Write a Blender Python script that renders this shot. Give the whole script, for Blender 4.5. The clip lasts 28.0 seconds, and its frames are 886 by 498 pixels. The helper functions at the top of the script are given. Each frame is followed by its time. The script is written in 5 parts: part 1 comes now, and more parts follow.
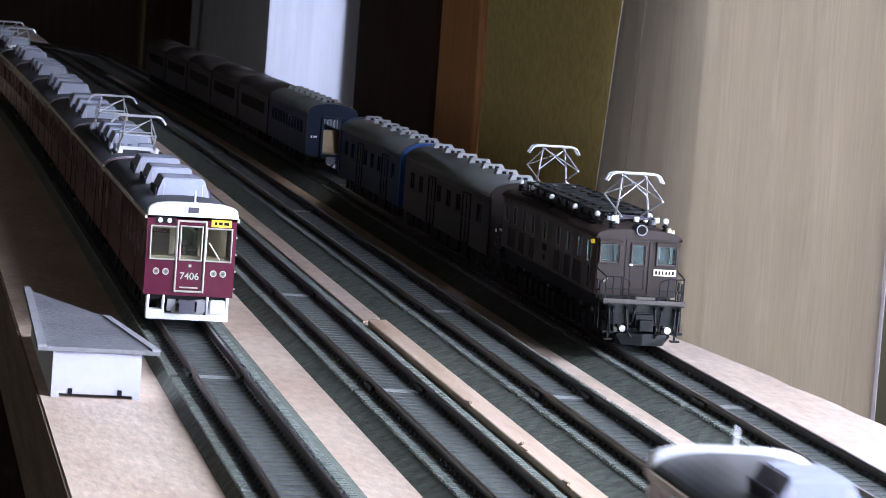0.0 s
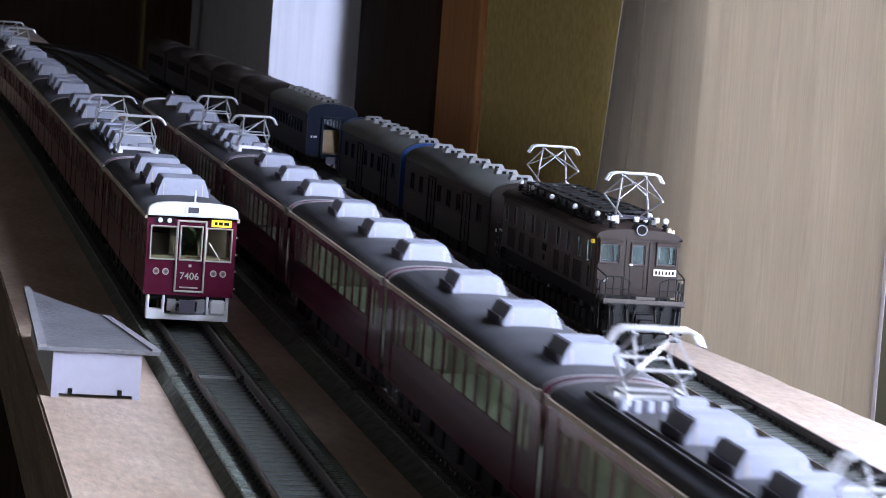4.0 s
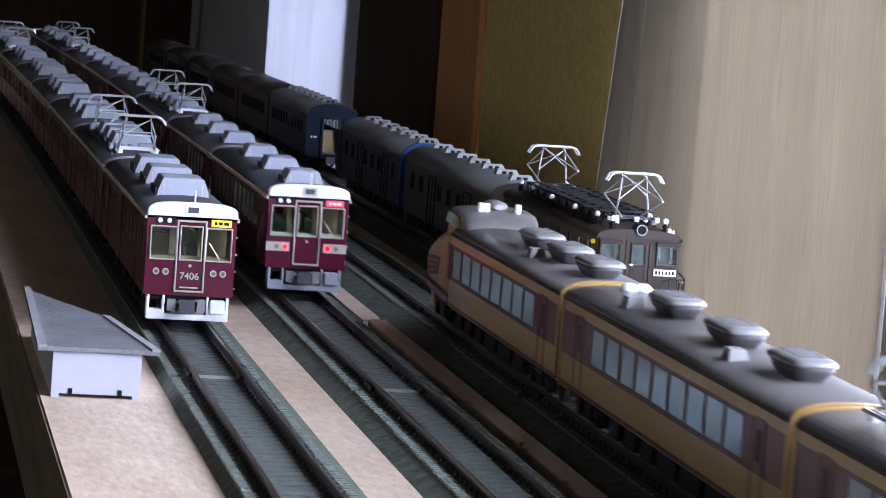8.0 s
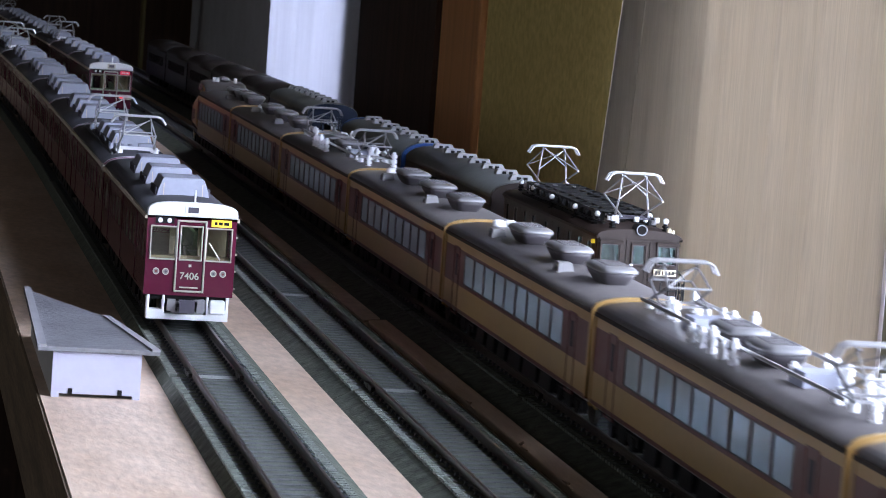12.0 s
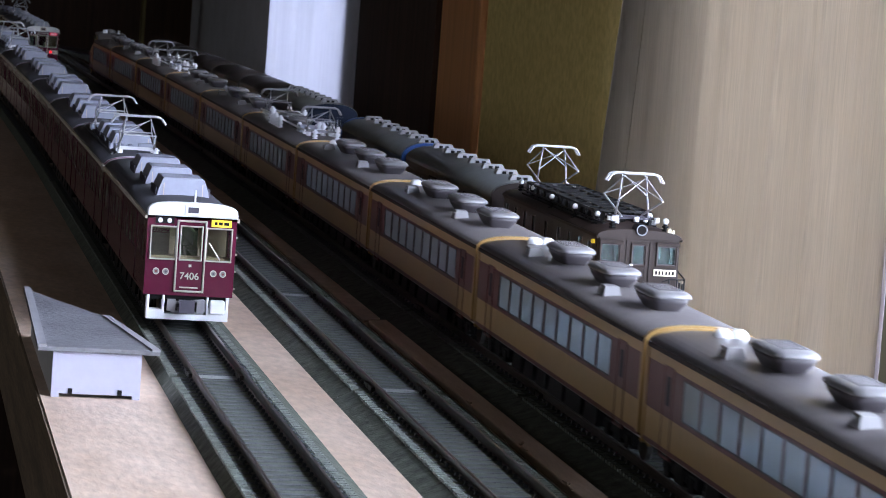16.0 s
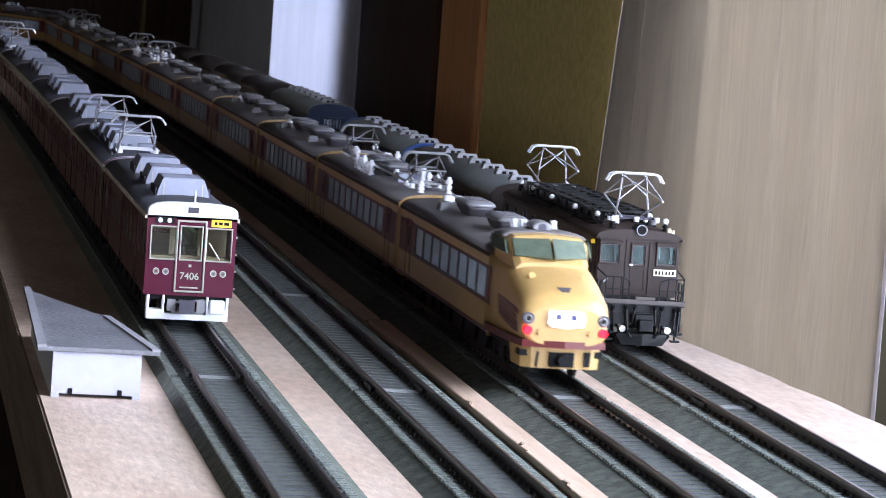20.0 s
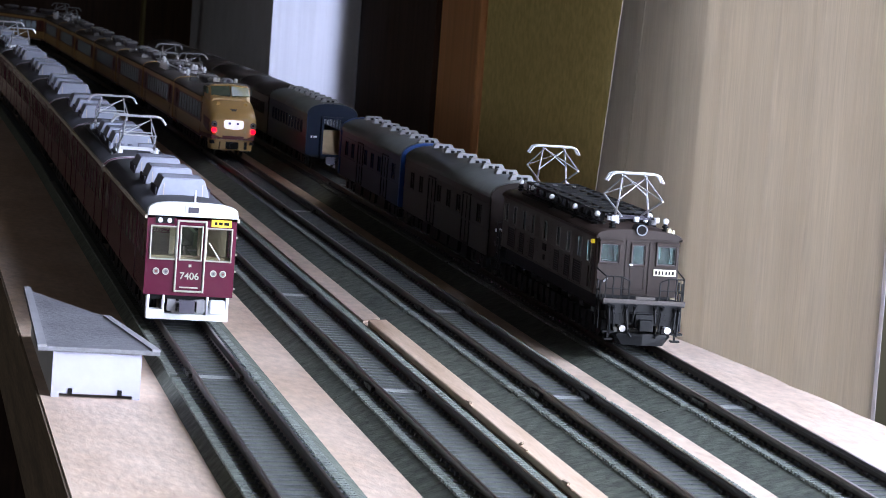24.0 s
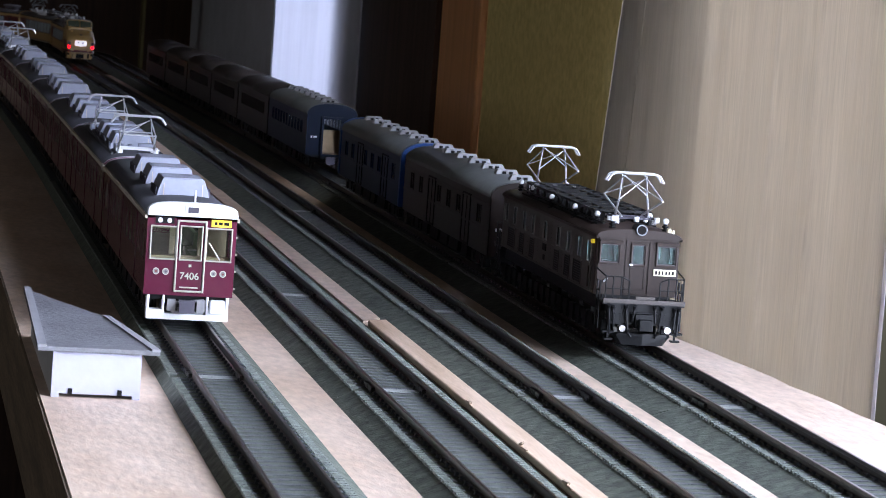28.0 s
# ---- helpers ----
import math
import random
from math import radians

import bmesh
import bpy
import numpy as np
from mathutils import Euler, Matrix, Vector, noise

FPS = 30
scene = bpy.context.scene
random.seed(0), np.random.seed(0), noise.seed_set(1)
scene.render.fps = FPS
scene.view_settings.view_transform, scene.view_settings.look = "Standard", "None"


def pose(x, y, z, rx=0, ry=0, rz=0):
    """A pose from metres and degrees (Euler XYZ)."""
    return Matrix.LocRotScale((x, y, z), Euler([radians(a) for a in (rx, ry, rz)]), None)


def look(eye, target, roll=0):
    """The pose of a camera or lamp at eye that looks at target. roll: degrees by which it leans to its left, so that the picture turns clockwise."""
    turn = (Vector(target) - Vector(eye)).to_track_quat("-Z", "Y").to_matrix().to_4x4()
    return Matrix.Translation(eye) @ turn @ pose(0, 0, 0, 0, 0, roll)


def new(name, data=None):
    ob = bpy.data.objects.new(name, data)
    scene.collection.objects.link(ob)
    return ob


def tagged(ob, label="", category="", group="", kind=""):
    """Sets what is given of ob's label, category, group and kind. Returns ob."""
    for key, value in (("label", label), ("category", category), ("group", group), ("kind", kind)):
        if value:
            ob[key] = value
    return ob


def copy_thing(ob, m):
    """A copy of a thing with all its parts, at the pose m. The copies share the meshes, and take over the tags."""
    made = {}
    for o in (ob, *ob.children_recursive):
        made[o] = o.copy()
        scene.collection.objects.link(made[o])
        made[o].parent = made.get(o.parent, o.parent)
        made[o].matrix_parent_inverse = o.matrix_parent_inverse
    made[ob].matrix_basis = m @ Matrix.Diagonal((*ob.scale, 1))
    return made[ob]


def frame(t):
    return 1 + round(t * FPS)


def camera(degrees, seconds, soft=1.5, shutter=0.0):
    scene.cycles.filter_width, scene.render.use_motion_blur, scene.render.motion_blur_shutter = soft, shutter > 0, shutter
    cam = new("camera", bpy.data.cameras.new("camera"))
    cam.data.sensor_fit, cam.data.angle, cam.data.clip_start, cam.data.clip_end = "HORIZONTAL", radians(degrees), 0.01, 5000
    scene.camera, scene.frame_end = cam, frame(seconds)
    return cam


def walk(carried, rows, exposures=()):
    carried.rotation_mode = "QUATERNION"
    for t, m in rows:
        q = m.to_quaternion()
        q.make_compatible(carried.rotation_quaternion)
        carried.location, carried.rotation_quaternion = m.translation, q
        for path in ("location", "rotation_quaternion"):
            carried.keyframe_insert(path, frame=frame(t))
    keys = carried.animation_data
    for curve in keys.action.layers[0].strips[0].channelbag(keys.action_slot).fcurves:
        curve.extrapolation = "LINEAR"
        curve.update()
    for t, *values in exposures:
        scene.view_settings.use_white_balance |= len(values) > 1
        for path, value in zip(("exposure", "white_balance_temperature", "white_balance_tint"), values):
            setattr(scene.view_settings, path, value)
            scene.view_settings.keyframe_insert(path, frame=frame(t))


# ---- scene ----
# lengths below are in millimetres; the place is a 1:150 model railway on a board
MM = 0.001
# ---- camera ----
cam = camera(17.055, 28.0, soft=0.75, shutter=0.5)
cam.data.dof.use_dof, cam.data.dof.focus_distance, cam.data.dof.aperture_fstop = True, 0.64, 240.0
EYE = (-64.74, -612.54, 78.87)
YAW, PITCH, ROLL = 10.924, 5.486, 4.150


def aim(eye, yaw, pitch, roll):
    y, p = radians(yaw), radians(pitch)
    e = Vector(eye) * MM
    d = Vector((math.sin(y) * math.cos(p), math.cos(y) * math.cos(p), -math.sin(p)))
    return look(e, e + d, roll)


VIEW = aim(EYE, YAW, PITCH, ROLL)
walk(cam, [(0.0, VIEW), (28.0, VIEW)], exposures=[(0.0, 0.0), (28.0, 0.0)])

# ---- light ----
world = bpy.data.worlds.new("sky")
scene.world = world
world.use_nodes = True
wn = world.node_tree.nodes
sky = wn.new("ShaderNodeTexSky")
sky.sky_type, sky.sun_disc = "NISHITA", False
sky.sun_elevation, sky.sun_rotation = radians(35), radians(120)
world.node_tree.links.new(sky.outputs[0], wn["Background"].inputs[0])
wn["Background"].inputs[1].default_value = 0.1


def area_lamp(name, centre, size, facing, power, colour=(0.86, 0.97, 1.24)):
    data = bpy.data.lights.new(name, "AREA")
    data.shape, data.size, data.size_y, data.energy, data.color = "RECTANGLE", size[0] * MM, size[1] * MM, power, colour
    ob = new(name, data)
    ob.matrix_world = look(Vector(centre) * MM, Vector(facing) * MM)
    return ob


area_lamp("window_light", (290, -516, 145), (2360, 560), (0, -516, 145), 46)
area_lamp("far_window_light", (276, 1625, 90), (430, 430), (0, 1625, 90), 1.9)
# Added left fill with no known source; lifts left-facing sides and the plaster.
area_lamp("left_fill_light", (-2330, 100, 550), (1000, 700), (0, 200, 300), 2.4, (1.06, 0.96, 0.86))


# ---- materials ----
def mat(name, colour, rough=0.5, metal=0.0, var=0.12, scale=60.0, bump=0.1, bump_scale=400.0, stretch=(1, 1, 1), second=None, glow=0.0, coat=0.0, spec=0.5):
    m = bpy.data.materials.new(name)
    m.use_nodes = True
    nt = m.node_tree
    n, l = nt.nodes, nt.links
    b = n["Principled BSDF"]
    b.inputs["Roughness"].default_value, b.inputs["Metallic"].default_value = rough, metal
    b.inputs["Coat Weight"].default_value, b.inputs["Specular IOR Level"].default_value = coat, spec
    co = n.new("ShaderNodeTexCoord")
    mp = n.new("ShaderNodeMapping")
    mp.inputs["Scale"].default_value = stretch
    l.new(co.outputs["Object"], mp.inputs[0])
    a = n.new("ShaderNodeTexNoise")
    a.inputs["Scale"].default_value, a.inputs["Detail"].default_value = scale, 6
    l.new(mp.outputs[0], a.inputs["Vector"])
    ramp = n.new("ShaderNodeValToRGB")
    lo = second or tuple(c * (1 - var) for c in colour)
    hi = colour if second else tuple(min(1, c * (1 + var)) for c in colour)
    ramp.color_ramp.elements[0].color, ramp.color_ramp.elements[1].color = (*lo, 1), (*hi, 1)
    ramp.color_ramp.elements[0].position, ramp.color_ramp.elements[1].position = 0.3, 0.7
    l.new(a.outputs["Fac"], ramp.inputs[0])
    grain = n.new("ShaderNodeTexNoise")
    grain.inputs["Scale"].default_value, grain.inputs["Detail"].default_value = scale * 9, 3
    l.new(mp.outputs[0], grain.inputs["Vector"])
    tone = n.new("ShaderNodeMapRange")
    tone.inputs["From Min"].default_value, tone.inputs["From Max"].default_value = 0.3, 0.7
    tone.inputs["To Min"].default_value, tone.inputs["To Max"].default_value = 1 - var * 0.8, 1 + var * 0.5
    l.new(grain.outputs["Fac"], tone.inputs["Value"])
    mul = n.new("ShaderNodeVectorMath")
    mul.operation = "SCALE"
    l.new(ramp.outputs[0], mul.inputs[0])
    l.new(tone.outputs[0], mul.inputs["Scale"])
    l.new(mul.outputs[0], b.inputs["Base Color"])
    if bump:
        f = n.new("ShaderNodeTexNoise")
        f.inputs["Scale"].default_value, f.inputs["Detail"].default_value = bump_scale, 4
        l.new(mp.outputs[0], f.inputs["Vector"])
        bp = n.new("ShaderNodeBump")
        bp.inputs["Strength"].default_value, bp.inputs["Distance"].default_value = bump, 0.0005
        l.new(f.outputs["Fac"], bp.inputs["Height"])
        l.new(bp.outputs[0], b.inputs["Normal"])
    if glow:
        b.inputs["Emission Color"].default_value = (*colour, 1)
        b.inputs["Emission Strength"].default_value = glow
    return m


def cloth(m, share):
    """Let some light through."""
    n, l = m.node_tree.nodes, m.node_tree.links
    b, out = n["Principled BSDF"], n["Material Output"]
    t, mix = n.new("ShaderNodeBsdfTranslucent"), n.new("ShaderNodeMixShader")
    mix.inputs[0].default_value = share
    l.new(b.inputs["Base Color"].links[0].from_socket, t.inputs[0])
    l.new(b.outputs[0], mix.inputs[1])
    l.new(t.outputs[0], mix.inputs[2])
    l.new(mix.outputs[0], out.inputs[0])
    return m


M_PLY = mat("plywood", (0.69, 0.545, 0.445), 0.6, second=(0.55, 0.40, 0.30), scale=34, stretch=(1.8, 0.7, 3), bump=0.35, bump_scale=420, var=0.2)
M_LATH = mat("sawn_lath", (0.66, 0.50, 0.38), 0.7, second=(0.48, 0.33, 0.22), scale=60, stretch=(4, 0.4, 2), bump=0.15, bump_scale=300)
M_BED = mat("ballast_moulding", (0.145, 0.16, 0.134), 0.75, second=(0.062, 0.07, 0.058), scale=420, bump=0.5, bump_scale=900, var=0.25, spec=0.2)
M_TIE = mat("sleeper_plastic", (0.112, 0.117, 0.128), 0.55, second=(0.075, 0.079, 0.088), scale=700, bump=0.4, bump_scale=1500, spec=0.15)
M_SHOULDER = mat("pale_ballast", (0.235, 0.26, 0.235), 0.7, second=(0.14, 0.155, 0.14), scale=500, bump=0.5, bump_scale=1200, var=0.2, spec=0.2)
M_RAIL = mat("weathered_rail", (0.15, 0.125, 0.11), 0.35, 0.85, scale=300, bump=0.1)
M_MAROON = mat("maroon_paint", (0.088, 0.006, 0.026), 0.22, coat=0.2, var=0.06, bump=0.02)
M_ROOF = mat("grey_roof", (0.058, 0.058, 0.068), 0.42, var=0.2, scale=150)
M_AC = mat("lavender_grey_plastic", (0.32, 0.335, 0.42), 0.45, var=0.05, scale=120)
M_GRILLE = mat("dark_grille", (0.075, 0.068, 0.09), 0.6, spec=0.3)
M_WHITE = mat("white_plastic", (0.80, 0.80, 0.82), 0.4, var=0.03)
M_GUTTER = mat("ivory_gutter", (0.55, 0.47, 0.38), 0.4, var=0.05)
M_SILVER = mat("silver_trim", (0.50, 0.455, 0.40), 0.35, 0.3, var=0.05)
M_PANTO = mat("silver_pantograph", (0.72, 0.72, 0.75), 0.3, 0.6, var=0.05)
M_DARK = mat("black_underframe", (0.009, 0.009, 0.010), 0.55, var=0.3, scale=200, spec=0.14)
M_WHEEL = mat("wheel_metal", (0.10, 0.095, 0.09), 0.35, 0.9)
M_SEAT = mat("green_interior", (0.22, 0.30, 0.13), 0.7)
M_TAN = mat("tan_interior", (0.45, 0.33, 0.20), 0.7)
M_YELLOW = mat("yellow_sign", (0.95, 0.68, 0.05), 0.4, glow=0.35, var=0.02, bump=0)
M_REDSIGN = mat("red_sign", (0.80, 0.06, 0.12), 0.4, glow=0.4, var=0.02, bump=0)
M_REDLAMP = mat("red_tail_lamp", (1.0, 0.0, 0.008), 0.3, glow=8.0, var=0.0, bump=0)
M_PALEBLUE = mat("pale_blue_interior", (0.66, 0.70, 0.73), 0.7)
M_SCREEN = mat("dark_windscreen", (0.12, 0.15, 0.11), 0.05, var=0.25, bump=0)
M_JOINT = mat("pale_joint_sleeper", (0.30, 0.31, 0.31), 0.5)
M_PALEGREEN = mat("pale_green_interior", (0.60, 0.66, 0.48), 0.7)
M_HEADSIGN = mat("lit_head_sign", (0.92, 0.88, 1.0), 0.4, glow=0.95, var=0.0, bump=0)
M_LENS = mat("lamp_lens", (0.48, 0.46, 0.45), 0.15, 0.5, var=0.05, bump=0)
M_INK = mat("blue_print", (0.08, 0.08, 0.22), 0.5)
M_BROWN = mat("brown_paint", (0.031, 0.021, 0.018), 0.5, var=0.16, scale=90, spec=0.2)
# Brown paint lightened to stand in for the side's grazing sheen.
M_SHEENBROWN = mat("sheen_brown_paint", (0.080, 0.069, 0.064), 0.5, second=(0.058, 0.048, 0.044), var=0.18, scale=120, spec=0.3)
M_IRON = mat("dark_iron", (0.007, 0.007, 0.008), 0.45, var=0.3, scale=250, spec=0.2)
M_BROWNROOF = mat("loco_roof", (0.010, 0.009, 0.009), 0.55, spec=0.05)
M_COACHROOF = mat("coach_roof", (0.115, 0.12, 0.115), 0.5, var=0.15)
M_BLUE = mat("blue_paint", (0.010, 0.060, 0.23), 0.35)
# Navy darkened to paint in the shadow of the coach in front.
M_SHADEDNAVY = mat("shaded_navy_paint", (0.003, 0.010, 0.030), 0.5, spec=0.12)
M_DULLBLUE = mat("deep_blue_paint", (0.007, 0.018, 0.055), 0.4, spec=0.3)
M_COACH = mat("dark_brown_paint", (0.030, 0.024, 0.022), 0.4, spec=0.4)
M_CREAM = mat("cream_paint", (0.53, 0.335, 0.125), 0.28, var=0.06, bump=0.02)
M_RED = mat("deep_red_paint", (0.13, 0.022, 0.022), 0.3, var=0.06)
M_LROOF = mat("brown_grey_roof", (0.118, 0.107, 0.108), 0.35, var=0.12)
M_LAC = mat("pale_roof_unit", (0.25, 0.245, 0.255), 0.38, 0.2, var=0.08)
M_HULL = mat("dark_cooler_side", (0.075, 0.066, 0.074), 0.4, var=0.1)
M_INSUL = mat("white_insulator", (0.85, 0.85, 0.88), 0.25, var=0.02)
M_PLATE = mat("brass_plate", (0.80, 0.72, 0.50), 0.4, 0.2, var=0.05)
M_PLAT = mat("platform_grey", (0.25, 0.25, 0.275), 0.42, second=(0.17, 0.17, 0.185), var=0.18, scale=90, bump=0.4, bump_scale=900)
M_WALL = mat("sand_plaster", (0.95, 0.76, 0.31), 0.9, second=(0.72, 0.56, 0.20), scale=260, bump=0.5, bump_scale=260)
M_POST = mat("cedar_post", (0.86, 0.43, 0.18), 0.45, second=(0.64, 0.28, 0.10), stretch=(8, 8, 0.25), scale=22)
M_DOOR = mat("dark_sliding_door", (0.055, 0.029, 0.02), 0.85, stretch=(8, 8, 0.3), scale=20, var=0.3)
# Translucent far-side panes, added to catch window light and brighten the near windows.
M_LIGHTPANE = cloth(mat("light_catching_pane", (0.82, 0.90, 0.95), 0.6, var=0.06, scale=200), 0.92)
M_CURTAIN = cloth(mat("cream_curtain", (0.77, 0.70, 0.61), 0.85, second=(0.735, 0.66, 0.56), scale=20, stretch=(1, 9, 0.3), bump=0.1, bump_scale=90, var=0.13), 0.22)
M_LINEN = cloth(mat("white_curtain", (0.80, 0.80, 0.86), 0.85, var=0.04, scale=15, stretch=(1, 3, 0.2)), 0.5)
M_LACE = cloth(mat("thin_white_curtain", (0.66, 0.67, 0.74), 0.85, second=(0.5, 0.51, 0.58), scale=40, stretch=(1, 5, 0.03), var=0.05), 0.42)
M_ENDFACE = mat("lavender_white_plastic", (0.52, 0.52, 0.64), 0.45, var=0.04)
M_DARKSIDE = mat("darkened_board_side", (0.20, 0.145, 0.095), 0.8, stretch=(1, 0.3, 4), scale=60, var=0.3)
M_KERB = mat("platform_edge", (0.32, 0.32, 0.345), 0.5, var=0.06, scale=200)
M_GREYWALL = mat("grey_wall", (0.66, 0.68, 0.75), 0.8, scale=25, var=0.08)
# Tone of the unseen walls, dark so that little light bounces back.
M_ROOM = mat("unseen_dark_wall", (0.10, 0.085, 0.07), 0.9)
M_FLOOR = mat("dark_floor", (0.06, 0.042, 0.03), 0.6, stretch=(3, 0.3, 1), scale=12)
M_BACKING = mat("teal_window_backing", (0.10, 0.14, 0.135), 0.6)
M_OLIVE = mat("olive_trim", (0.16, 0.13, 0.04), 0.6)


def glass(name, tint, gloss):
    m = bpy.data.materials.new(name)
    m.use_nodes = True
    n, l = m.node_tree.nodes, m.node_tree.links
    n.remove(n["Principled BSDF"])
    t, g, mix = n.new("ShaderNodeBsdfTransparent"), n.new("ShaderNodeBsdfGlossy"), n.new("ShaderNodeMixShader")
    t.inputs[0].default_value = (*tint, 1)
    g.inputs["Roughness"].default_value = 0.08
    mix.inputs[0].default_value = gloss
    l.new(t.outputs[0], mix.inputs[1])
    l.new(g.outputs[0], mix.inputs[2])
    l.new(mix.outputs[0], n["Material Output"].inputs[0])
    return m


M_GLASS = glass("window_glass", (0.88, 0.92, 0.90), 0.05)
M_CABGLASS = glass("green_tinted_glass", (0.50, 0.68, 0.66), 0.016)
M_TINT = glass("blue_tinted_glass", (0.95, 0.97, 0.98), 0.10)


def brightened_pane(name, tint, share):
    """Clear plastic with a pale film that paints in the windows' brightness."""
    m = glass(name, (0.95, 0.97, 0.98), 0.10)
    n, l = m.node_tree.nodes, m.node_tree.links
    film, mix, out = n.new("ShaderNodeBsdfDiffuse"), n.new("ShaderNodeMixShader"), n["Material Output"]
    film.inputs[0].default_value = (*tint, 1)
    mix.inputs[0].default_value = share
    l.new(out.inputs[0].links[0].from_socket, mix.inputs[1])
    l.new(film.outputs[0], mix.inputs[2])
    l.new(mix.outputs[0], out.inputs[0])
    return m


# Film colours stand in for light showing in each train's windows.
M_BRIGHTTAN = brightened_pane("brightened_window", (0.36, 0.31, 0.26), 0.3)
M_BRIGHTGREEN = brightened_pane("brightened_pale_green_window", (0.50, 0.57, 0.40), 0.34)
M_BRIGHTBLUE = brightened_pane("brightened_pale_blue_window", (0.62, 0.71, 0.79), 0.5)


# ---- mesh helpers ----
def box(bm, x0, x1, y0, y1, z0, z1):
    v = [bm.verts.new((x, y, z)) for z in (z0, z1) for x, y in ((x0, y0), (x1, y0), (x1, y1), (x0, y1))]
    for f in ((3, 2, 1, 0), (4, 5, 6, 7), (0, 1, 5, 4), (1, 2, 6, 5), (2, 3, 7, 6), (3, 0, 4, 7)):
        bm.faces.new([v[i] for i in f])
    return v


def part(name, bm, material, parent=None, label="", at=None):
    me = bpy.data.meshes.new(name)
    bmesh.ops.scale(bm, vec=(MM, MM, MM), verts=bm.verts)
    bmesh.ops.recalc_face_normals(bm, faces=bm.faces)
    bm.to_mesh(me)
    bm.free()
    me.materials.append(material)
    ob = new(name, me)
    if parent:
        ob.parent = parent
    if at:
        ob.location = Vector(at) * MM
    if label:
        ob["label"] = label
    return ob


def box_part(name, dims, material, parent=None, label="", at=None):
    bm = bmesh.new()
    box(bm, *dims)
    return part(name, bm, material, parent, label, at)


def taper(bm, x0, x1, y0, y1, z0, z1, dx, dy):
    """A box whose top is drawn in by dx and dy."""
    lo = [bm.verts.new(p) for p in ((x0, y0, z0), (x1, y0, z0), (x1, y1, z0), (x0, y1, z0))]
    hi = [bm.verts.new(p) for p in ((x0 + dx, y0 + dy, z1), (x1 - dx, y0 + dy, z1), (x1 - dx, y1 - dy, z1), (x0 + dx, y1 - dy, z1))]
    bm.faces.new(lo[::-1])
    bm.faces.new(hi)
    for i in range(4):
        j = (i + 1) % 4
        bm.faces.new((lo[i], lo[j], hi[j], hi[i]))


def tube(bm, a, b, r, n=6):
    a, b = Vector(a), Vector(b)
    q = (b - a).to_track_quat("Z", "Y")
    rings = [[bm.verts.new(p + q @ Vector((r * math.cos(2 * math.pi * i / n), r * math.sin(2 * math.pi * i / n), 0))) for i in range(n)] for p in (a, b)]
    bm.faces.new(rings[0][::-1])
    bm.faces.new(rings[1])
    for i in range(n):
        j = (i + 1) % n
        bm.faces.new((rings[0][i], rings[0][j], rings[1][j], rings[1][i]))


def prism(bm, profile, y0, y1, smooth=False):
    """A profile of (x, z) points drawn along y."""
    a = [bm.verts.new((x, y0, z)) for x, z in profile]
    b = [bm.verts.new((x, y1, z)) for x, z in profile]
    bm.faces.new(a)
    bm.faces.new(b[::-1])
    for i in range(len(a)):
        j = (i + 1) % len(a)
        f = bm.faces.new((a[j], a[i], b[i], b[j]))
        f.smooth = smooth and j > 0


def loft(bm, rings, smooth=True):
    vs = [[bm.verts.new(p) for p in r] for r in rings]
    n = len(vs[0])
    for r, s in zip(vs, vs[1:]):
        for i in range(n):
            j = (i + 1) % n
            f = bm.faces.new((r[i], r[j], s[j], s[i]))
            f.smooth = smooth
    bm.faces.new(vs[0][::-1])
    bm.faces.new(vs[-1])


def arch(half, z0, z1, n=8, thick=0.0, power=2.0):
    """The upper outline of a roof: from the left eave over the crown to the right eave."""
    pts = []
    for i in range(n + 1):
        a = math.pi * (1 - i / n)
        c, s = math.cos(a), math.sin(a)
        pts.append((half * math.copysign(abs(c) ** (2 / power), c), z0 + (z1 - z0) * s ** (2 / power)))
    return pts


def pierced(bm, u0, u1, z0, z1, holes, put):
    """A wall from u0 to u1 with rectangular holes (ua, ub, za, zb), one closed shell. put: the wall's thin axis and its two faces."""
    axis, lo, hi = put
    us = sorted({u0, u1, *[h[0] for h in holes], *[h[1] for h in holes]})
    zs = sorted({z0, z1, *[h[2] for h in holes], *[min(h[3], z1) for h in holes]})
    solid = {(i, k): not any(h[0] < (us[i] + us[i + 1]) / 2 < h[1] and h[2] < (zs[k] + zs[k + 1]) / 2 < h[3] for h in holes) for i in range(len(us) - 1) for k in range(len(zs) - 1)}
    made = {}

    def v(i, k, w):
        if (i, k, w) not in made:
            made[i, k, w] = bm.verts.new((w, us[i], zs[k]) if axis == "x" else (us[i], w, zs[k]))
        return made[i, k, w]
    for (i, k), full in solid.items():
        if not full:
            continue
        for w in (lo, hi):
            bm.faces.new((v(i, k, w), v(i + 1, k, w), v(i + 1, k + 1, w), v(i, k + 1, w)))
        for (di, dk), (a, b) in {(-1, 0): ((i, k), (i, k + 1)), (1, 0): ((i + 1, k), (i + 1, k + 1)), (0, -1): ((i, k), (i + 1, k)), (0, 1): ((i, k + 1), (i + 1, k + 1))}.items():
            if not solid.get((i + di, k + dk), False):
                bm.faces.new((v(*a, lo), v(*b, lo), v(*b, hi), v(*a, hi)))


def frame_ring(bm, u0, u1, z0, z1, w, put):
    """The four bars of a window frame."""
    pierced(bm, u0 - w, u1 + w, z0 - w, z1 + w, [(u0, u1, z0, z1)], put)


def side_put(s, x, t):
    return ("x", *sorted((s * x, s * (x - t))))


def end_put(y, t):
    return ("y", *sorted((y, y + t)))


def thing(name, label, category, group="", kind=""):
    return tagged(new(name), label, category, group, kind)


